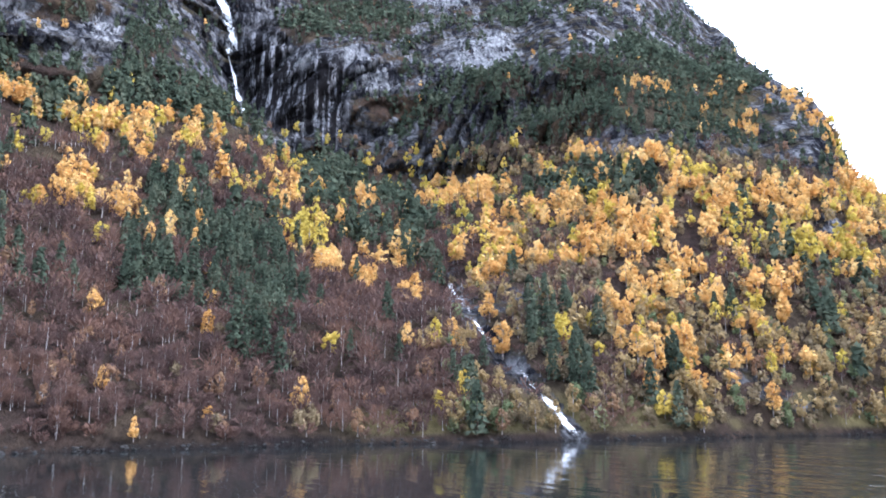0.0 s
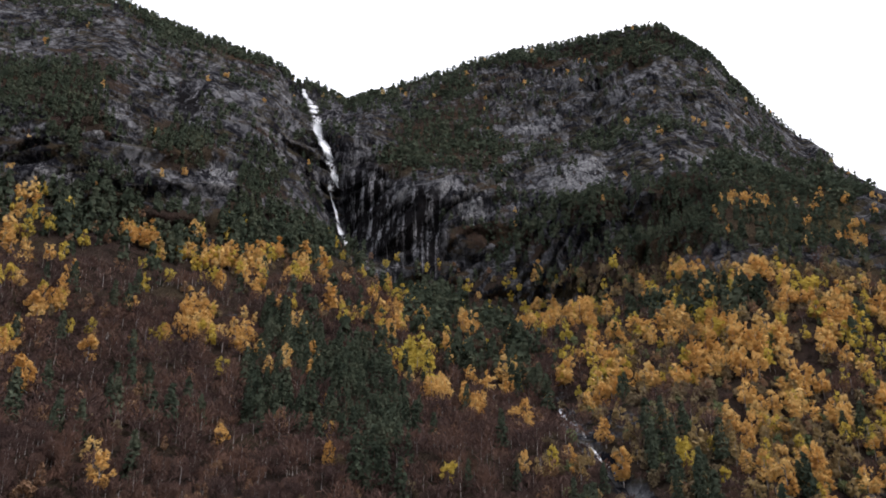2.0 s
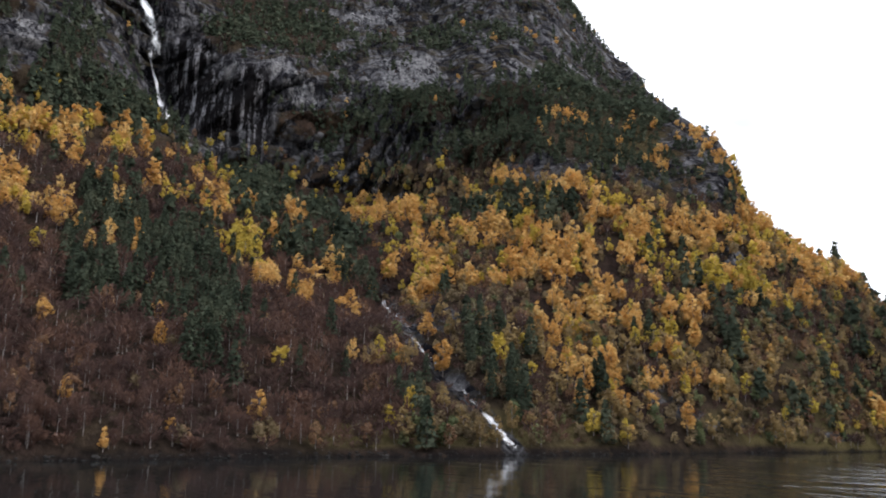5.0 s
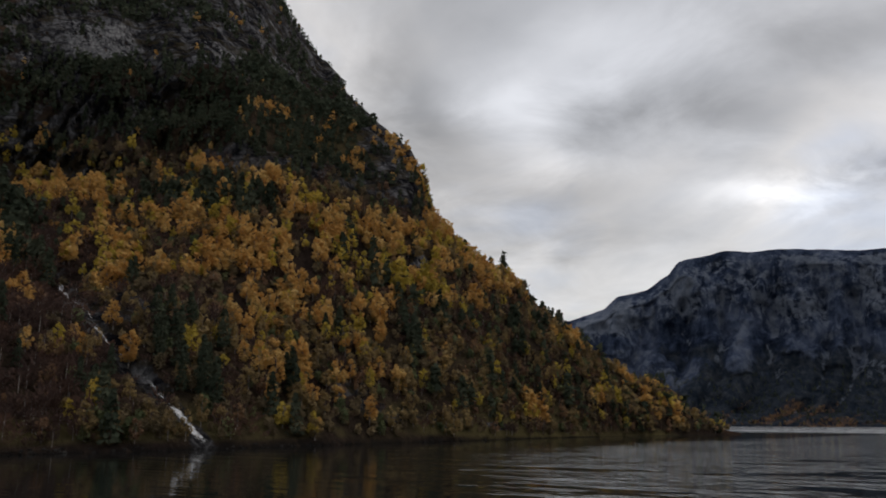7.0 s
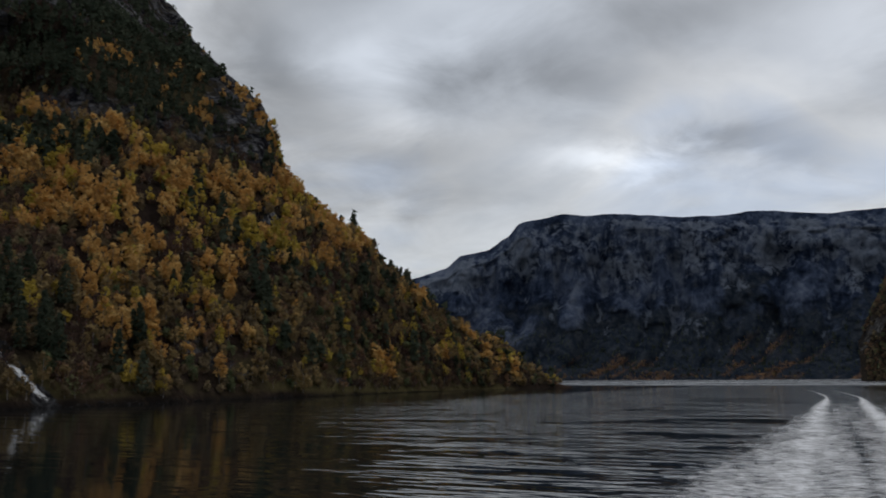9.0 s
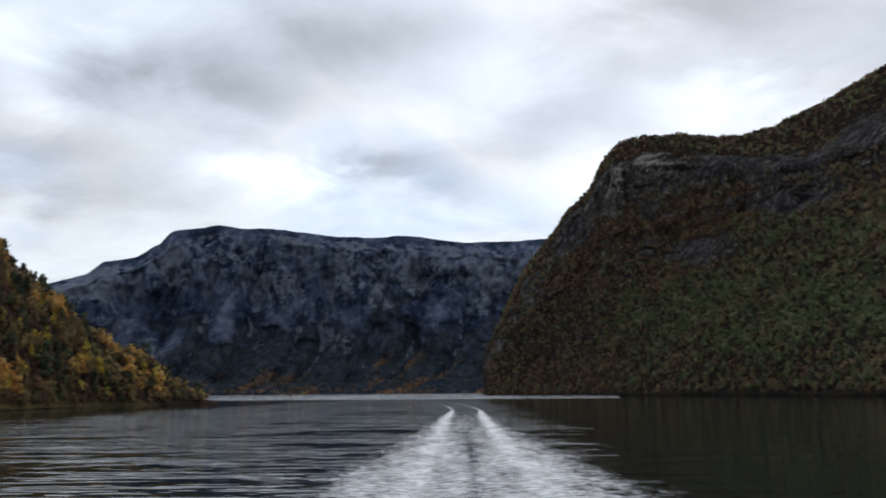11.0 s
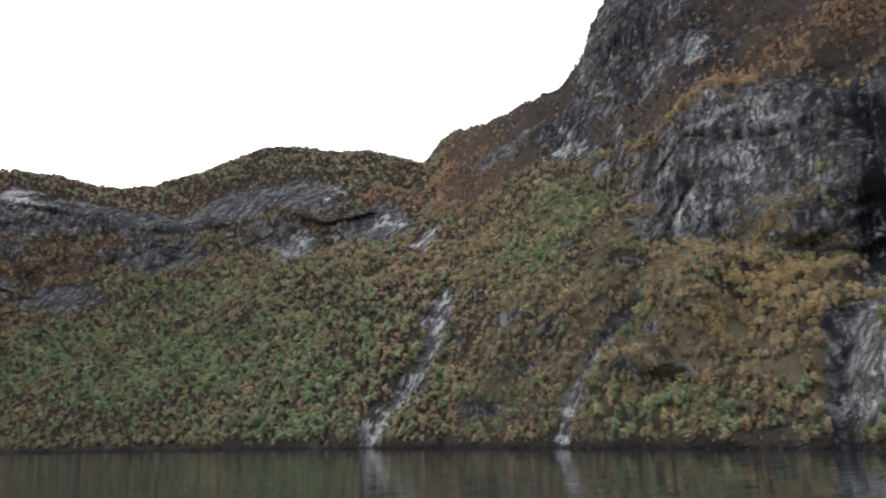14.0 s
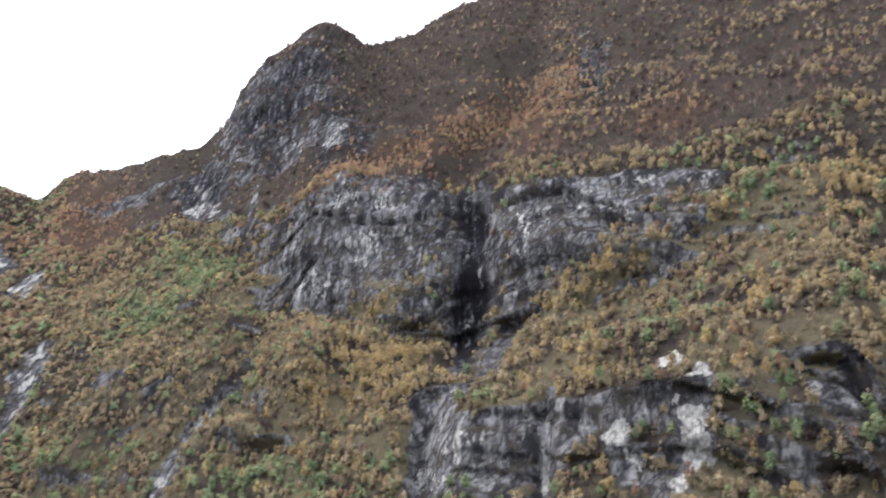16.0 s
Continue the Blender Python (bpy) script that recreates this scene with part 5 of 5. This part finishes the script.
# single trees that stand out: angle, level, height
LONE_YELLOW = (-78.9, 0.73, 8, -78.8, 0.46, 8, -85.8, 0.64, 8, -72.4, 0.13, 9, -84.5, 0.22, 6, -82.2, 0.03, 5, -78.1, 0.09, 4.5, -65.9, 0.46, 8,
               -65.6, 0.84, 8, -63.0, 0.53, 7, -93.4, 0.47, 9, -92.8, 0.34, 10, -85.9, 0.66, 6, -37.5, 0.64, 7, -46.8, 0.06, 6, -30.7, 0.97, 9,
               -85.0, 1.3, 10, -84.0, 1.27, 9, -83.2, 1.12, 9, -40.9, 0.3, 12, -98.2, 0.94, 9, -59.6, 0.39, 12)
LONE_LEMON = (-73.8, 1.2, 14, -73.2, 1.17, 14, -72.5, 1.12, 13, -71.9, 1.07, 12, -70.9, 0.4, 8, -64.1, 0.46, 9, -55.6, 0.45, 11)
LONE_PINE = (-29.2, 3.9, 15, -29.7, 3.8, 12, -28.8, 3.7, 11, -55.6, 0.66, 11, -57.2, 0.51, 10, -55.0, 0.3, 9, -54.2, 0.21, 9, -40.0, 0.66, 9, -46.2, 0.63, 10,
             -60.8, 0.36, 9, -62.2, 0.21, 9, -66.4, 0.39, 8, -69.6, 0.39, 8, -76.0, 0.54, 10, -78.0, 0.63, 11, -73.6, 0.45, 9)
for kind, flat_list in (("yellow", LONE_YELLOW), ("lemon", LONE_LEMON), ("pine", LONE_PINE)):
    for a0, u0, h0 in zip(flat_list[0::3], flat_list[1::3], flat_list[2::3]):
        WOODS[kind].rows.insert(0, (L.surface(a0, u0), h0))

# eastern hillside
az, u = scatter(R, 8.2, 0.006, 3.2, 40, 100, 31)
free = np.clip(1.1 - 1.4 * grid_value(R, rock_right, az, u), 0, 1)
pt = R.surface(az, u)
n1, n2 = fbm(pt[:, 0] / 30, pt[:, 1] / 30, pt[:, 2] / 30, 3), fbm(pt[:, 0] / 40 + 9, pt[:, 1] / 40, pt[:, 2] / 40, 3)
golden, green, rusty = (zone(az + 0.9 * n1, u + 0.08 * n2, patches) for patches in (GOLD_WOOD, GREEN_WOOD, RUST_WOOD))
low_green = 1 - step(0.15, 0.5, u + 0.2 * n1)
w_gre = 0.04 + 0.65 * green + 0.3 * low_green * (1 - step(66, 72, az)) * step(-0.5, 0.1, n2) + 0.12 * step(0.2, 0.5, n2)
w_gold = 0.06 + 0.8 * golden
w_brown = 0.08 + 0.25 * step(0.0, 0.45, -n1) * (1 - golden)
w_oli = 0.40 + 0.3 * step(-0.1, 0.4, n1) - 0.25 * green
w_rust = 0.05 + 0.6 * rusty
open_ground = 1 - 0.5 * step(0.2, 0.5, fbm(pt[:, 0] / 18 + 3, pt[:, 1] / 18, pt[:, 2] / 18, 2))
k = free * open_ground * 0.95 / np.maximum(w_gre + w_gold + w_brown + w_oli + w_rust, 1.0)
plant(R, az, u, {"green": w_gre * k, "gold": w_gold * k, "brown": w_brown * k, "olive": w_oli * k, "rust": w_rust * k},
      {"green": (2, 6), "gold": (3, 7.5), "brown": (1.4, 3.5), "olive": (1.6, 5.4), "rust": (2.5, 5.5)}, 7)
az, u = scatter(R, 15, 0.006, 5.1, 0.5, 40, 32)
free = np.clip(1 - 1.25 * grid_value(R, rock_right, az, u), 0, 1)
pt = R.surface(az, u)
n1 = fbm(pt[:, 0] / 80, pt[:, 1] / 80, pt[:, 2] / 80, 3)
n2 = fbm(pt[:, 0] / 70 + 7, pt[:, 1] / 70, pt[:, 2] / 50, 3)
n3 = fbm(pt[:, 0] / 22 + 3, pt[:, 1] / 22, pt[:, 2] / 22, 3)
green = np.clip((zone(az + 3 * n1, u + 0.2 * n2, GREEN_WOOD) + 0.25 * step(0.1, 0.5, n3)) * (0.35 + 0.65 * step(-0.3, 0.2, n3)) + 0.25 * band(u, 0.0, 1.6, 0.3) * step(8, 16, az) * step(-0.35, 0.35, n1 + 0.2), 0, 1)
rusty = np.clip((zone(az + 2 * n2, u + 0.2 * n1, RUST_WOOD) + 0.3 * step(0.2, 0.5, -n3)) * (0.3 + 0.7 * step(-0.35, 0.15, -n3)) + 0.6 * (1 - step(8, 13, az)) * step(-0.3, 0.2, n1), 0, 1)
top = step(3.6, 4.0, u)
green *= 1 - step(2.5, 3.2, u)
plant(R, az, u, {"green": (0.06 + 0.72 * green) * free, "olive": (0.22 + 0.38 * step(-0.2, 0.3, n2)) * (1 - 0.75 * green) * (1 - 0.6 * rusty) * (1 - 0.8 * top) * free,
                 "rust": (0.04 + 0.6 * rusty) * (1 - 0.85 * green) * free, "brown": (0.22 + 0.3 * top) * (1 - green) * (1 - rusty) * free},
      {"green": (4, 8.5), "olive": (3.5, 7.5), "rust": (4, 7.5), "brown": (3, 6)}, 8)
az, u = scatter(R, 24, 3.05, 5.1, 38, 100, 33)
free = 1 - 0.85 * np.clip(grid_value(R, rock_right, az, u), 0, 1)
pt = R.surface(az, u)
n1 = fbm(pt[:, 0] / 50, pt[:, 1] / 50, pt[:, 2] / 50, 3)
orange = np.clip(zone(az, u, RUST_WOOD) + np.exp(-((u - np.interp(az, (54, 57, 64, 68, 73), (3.0, 3.12, 3.45, 3.8, 3.95))) / 0.2) ** 2) * band(az, 54, 77, 2), 0, 1)
ledgy = step(72, 80, az) * step(-0.1, 0.3, n1)
plant(R, az, u, {"brown": (0.24 - 0.15 * orange) * (1 - 0.6 * (1 - step(48, 54, az))) * free, "bare": (0.18 + 0.15 * step(0.0, 0.4, n1) - 0.15 * orange) * (1 - 0.5 * (1 - step(48, 54, az))) * free * (1 - 0.8 * step(4.0, 4.4, u) * (1 - step(50, 54, az))), "rust": (0.008 + 0.3 * orange * step(-0.5, 0.1, n1)) * free, "olive": (0.05 + 0.4 * ledgy) * free, "gold": 0.25 * ledgy * free},
      {"brown": (2.5, 4.5), "bare": (3.0, 5.5), "rust": (4, 7), "olive": (3, 5), "gold": (3.5, 6)}, 9)
# the rusty wood on the bench over the rock wall
az, u = scatter(R, 9, 2.95, 4.3, 52, 79, 35)
pt = R.surface(az, u)
n1 = fbm(pt[:, 0] / 30, pt[:, 1] / 30, pt[:, 2] / 30, 3)
bench = np.exp(-((u - np.interp(az, (54, 57, 64, 68, 73), (3.02, 3.14, 3.45, 3.78, 3.95))) / 0.2) ** 2) * band(az, 54, 77, 2) * step(-0.45, 0.2, n1)
plant(R, az, u, {"rust": 0.5 * bench, "olive": 0.14 * bench, "gold": 0.08 * bench}, {"rust": (3, 6), "olive": (2.5, 4.5), "gold": (3, 5)}, 36)
# trees at the foot of the far mountain
az, u = scatter(F, 110, 0.01, 2.2, -27, 6, 34)
pt = F.surface(az, u)
n1 = fbm(pt[:, 0] / 120, pt[:, 1] / 120, pt[:, 2] / 120, 3)
k = np.clip(grid_value(F, rust_far, az, u) + 0.7 * (1 - step(0.1, 0.3, u)) * step(-0.3, 0.2, n1), 0, 1)
plant(F, az, u, {"rust": 0.55 * k, "gold": 0.25 * k, "pine": 0.28 * (1 - k) * (1 - step(1.5, 2.2, u)), "brown": 0.1 * k}, {"rust": (8, 13), "gold": (7, 11), "pine": (8, 12), "brown": (6, 10)}, 10)


def tree_thing(wood, variant, m):
    stem, crown = SHAPES[wood.kind, 0, variant]
    ob = new(wood.name)
    ob.empty_display_size = 0.2
    for name, (v, q), mat in (("trunk", stem, KINDS[wood.kind][2]), ("crown", crown, wood.leaf)):
        child = new(name, raw_mesh(name, v, [q], [mat]))
        child.parent = ob
    ob.matrix_basis = m
    return tagged(ob, wood.label, wood.category, wood.many.replace("forest of ", ""))


def joined(name, wood, rows, level, label):
    """Many trees as one object."""
    r = np.random.default_rng(len(rows) + level)
    pos, hts = np.array([p for p, _ in rows]), np.array([h for _, h in rows])
    spin, broad = r.uniform(0, 6.28, len(rows)), r.uniform(0.8, 1.05, len(rows)) * ({"pine": 1.05, "bare": 1.3}.get(wood.kind, 1.0))
    variants = 5 if level < 2 else 4
    which = r.integers(0, variants, len(rows))
    vs, qs, ts, n = [], [], [], 0
    for v in range(variants):
        sel = np.nonzero(which == v)[0]
        if not len(sel):
            continue
        (sv, sq), (cv, ct) = SHAPES[wood.kind, level, v]
        base = np.concatenate([sv, cv])
        c, s = np.cos(spin[sel])[:, None], np.sin(spin[sel])[:, None]
        h, b = hts[sel][:, None], (hts * broad)[sel][:, None]
        x, y, z = base[:, 0][None], base[:, 1][None], base[:, 2][None]
        out = np.stack([(x * c - y * s) * b + pos[sel][:, :1], (x * s + y * c) * b + pos[sel][:, 1:2], z * h + pos[sel][:, 2:]], -1)
        off = n + np.arange(len(sel))[:, None, None] * len(base)
        qs.append((sq[None] + off).reshape(-1, 4))
        ts.append((ct[None] + len(sv) + off).reshape(-1, 3))
        vs.append(out.reshape(-1, 3))
        n += len(sel) * len(base)
    q, t = np.concatenate(qs), np.concatenate(ts)
    me = raw_mesh(name, np.concatenate(vs), [q, t], [KINDS[wood.kind][2], wood.leaf], np.r_[np.zeros(len(q)), np.ones(len(t))])
    tagged(new(name, me), label, "forest", kind="stuff")


LIMIT = {"yellow": 135, "lemon": 50, "rust": 40, "pine": 280, "bare": 280, "green": 130, "olive": 150, "gold": 70, "brown": 90, "brush": 140}
STAND = Vector((2, -25, 7))
for key, wood in WOODS.items():
    far_off = np.array([np.hypot(p[0] - STAND.x, p[1] - STAND.y) for p, _ in wood.rows])
    order = np.argsort(far_off)
    close = [wood.rows[i] for i in order[:LIMIT[key]] if far_off[i] < 460]
    rest = order[len(close):]
    mid = [wood.rows[i] for i in rest if far_off[i] < 520]
    dim = [wood.rows[i] for i in rest if far_off[i] >= 520]
    made = {}
    for i, (p, h) in enumerate(close):
        m = Matrix.Translation(Vector(p)) @ Matrix.Rotation(rng.uniform(0, 6.28), 4, "Z") @ Matrix.Diagonal((h * rng.uniform(0.85, 1.05), h * rng.uniform(0.85, 1.05), h, 1))
        v = i % 5
        if v in made:
            ob = copy_thing(made[v], Matrix.Identity(4))
            ob.matrix_basis = m
        else:
            made[v] = tree_thing(wood, v, m)
    base = "thicket" if wood.kind == "bush" else "forest"
    if mid:
        joined(base, wood, mid, 1, wood.many + " on the slopes")
    if dim:
        joined(base + "_distant", wood, dim, 2, wood.many + " high on the mountain")

# ---- falling water, wake and shore stones ----
def ribbon(name, mass, line, widths, lift, material, label, category, seed, per=10, gaps=()):
    """White water that follows the ground along a line up the mountainside."""
    r = np.random.default_rng(seed)
    lv = np.linspace(line[0][0], line[0][-1], per * len(line[0]))
    az = np.interp(lv, *line)
    w = np.interp(lv, *widths)
    cols = 7
    verts, dense = [], []
    for a0, u0, w0 in zip(az, lv, w):
        rad = np.linalg.norm(mass.surface(a0, u0)[:2] - mass.centre)
        half = math.degrees(w0 / 2 / rad)
        wob = half * 0.7 * float(smooth_noise(u0 * 14.0, seed + 0.5, 0.5))
        a = a0 + wob + np.linspace(-half, half, cols)
        p = mass.surface(a, np.full(cols, u0))
        inward = np.stack([mass.centre[0] - p[:, 0], mass.centre[1] - p[:, 1]], 1)
        inward /= np.linalg.norm(inward, axis=1, keepdims=True)
        p[:, :2] += inward * lift
        p[:, 2] += lift * 0.7
        verts.append(p)
        flow = 0.76 + 0.45 * float(fbm(u0 * 22.0, seed + 0.2, 0.7, 2))
        dense.append(flow * (1 - 0.9 * np.abs(np.linspace(-1, 1, cols)) ** 2) * (1 - sum(0.5 * math.exp(-((u0 - g) / 0.05) ** 2) for g in gaps)) * min(1.0, 12 * (u0 - line[0][0]) + 0.45))
    smooth_path = blur(np.stack(verts), 1.0)
    me = raw_mesh(name, smooth_path.reshape(-1, 3), [sheet_polys(len(az), cols)], [material], smooth=True)
    set_attr(me, "dense", np.concatenate(dense))
    return tagged(new(name, me), label, category, kind="structure")


ribbon("waterfall_1", L, FALL, ((2.2, 2.6, 3.2, 3.3, 3.55, 4.2, 4.75), (8, 7, 4.6, 4.0, 14.0, 11.0, 5.0)), 6.0, fall_foam, "tall white waterfall down the dark cliff", "waterfall", 3, 14, (3.42, 2.86))
ribbon("stream_1", L, STREAM, ((0.0, 0.25, 0.4, 0.8, 1.12), (4.2, 3.0, 1.8, 1.8, 2.6)), 1.8, fall_foam, "white mountain stream tumbling into the fjord", "stream", 4, 12, (0.22, 0.37, 0.52, 0.66, 0.94))

# the wake: two foaming lanes and churned water between, bending where the boat turned
rows_y = np.concatenate([np.linspace(-76, 60, 90), np.linspace(62, 560, 150)])
across = np.linspace(-1, 1, 41)
mid_x = 6.0 - 4.5 * step(-60, 250, rows_y) - 24 * step(240, 620, rows_y) ** 1.0
half = np.interp(rows_y, (-76, 20, 120, 240, 300, 560), (19, 18, 14, 10.0, 8, 8))
wake_v = np.stack([mid_x[:, None] + half[:, None] * across[None], np.repeat(rows_y[:, None], 41, 1), np.full((len(rows_y), 41), 0.03)], -1)
lane_at = np.interp(rows_y, (-76, 240, 560), (4.6, 5.0, 5.6))[:, None]
lane_w = np.interp(rows_y, (-76, 60, 240, 260, 560), (4.6, 3.4, 1.9, 0.9, 0.9))[:, None]
off_mid = np.abs(wake_v[..., 0] - mid_x[:, None])
lanes = np.exp(-((off_mid - lane_at) / lane_w) ** 2)
core = 0.80 * (1 - step(0.4, 1.0, np.abs(across)))[None] * np.interp(rows_y, (-76, 40, 200, 250, 270), (1, 0.9, 0.55, 0.3, 0.0))[:, None]
streak = 0.25 * np.exp(-(off_mid / 0.7) ** 2) * np.interp(rows_y, (-76, 80, 160), (1, 1, 0))[:, None]
foam = np.clip(np.maximum(lanes * np.interp(rows_y, (-76, 200, 250, 420, 560), (0.8, 0.95, 0.95, 0.6, 0.1))[:, None], core) - streak, 0, 1)
foam = np.maximum(foam, 0.34 * (1 - step(0.55, 1.0, np.abs(across)))[None] * np.interp(rows_y, (-76, 100, 230), (1, 0.8, 0))[:, None])
foam *= 1 - np.abs(across)[None] ** 6
wake_me = raw_mesh("wake", wake_v.reshape(-1, 3), [sheet_polys(len(rows_y), 41)], [wake_foam], smooth=True)
set_attr(wake_me, "dense", foam)
tagged(new("wake", wake_me), "white foaming boat wake on dark water", "wake", kind="structure")


def stone_shape(r):
    bm = bmesh.new()
    bmesh.ops.create_icosphere(bm, subdivisions=1, radius=1.0)
    k = r.uniform(0.6, 1.2, len(bm.verts))
    v = np.array([p.co[:] for p in bm.verts]) * k[:, None] * (1.3, 1.0, 0.7)
    f = np.array([[p.index for p in q.verts] for q in bm.faces])
    bm.free()
    return v, f


def shore_stones(mass, az0, az1, count, big, seed):
    r = np.random.default_rng(seed)
    shapes = [stone_shape(r) for _ in range(6)]
    az = r.uniform(az0, az1, count)
    u = r.uniform(-0.012, 0.02, count)
    p = mass.surface(az, u)
    p[:, 2] = np.clip(p[:, 2], -0.3, 2.0)
    vs, fs, n = [], [], 0
    for i in range(count):
        v, f = shapes[i % 6]
        s, a = big * r.uniform(0.25, 1.0) ** 1.6, r.uniform(0, 6.28)
        q = v * s
        vs.append(np.stack([q[:, 0] * np.cos(a) - q[:, 1] * np.sin(a), q[:, 0] * np.sin(a) + q[:, 1] * np.cos(a), q[:, 2]], 1) + p[i])
        fs.append(f + n)
        n += len(v)
    me = raw_mesh("shore_stones", np.concatenate(vs), [np.concatenate(fs)], [shore_stone])
    tagged(new("shore_stones", me), "grey boulders and broken rock along the waterline", "stones", kind="stuff")


shore_stones(L, -104, -18.4, 800, 0.55, 41)
shore_stones(R, 8, 100, 600, 1.0, 42)
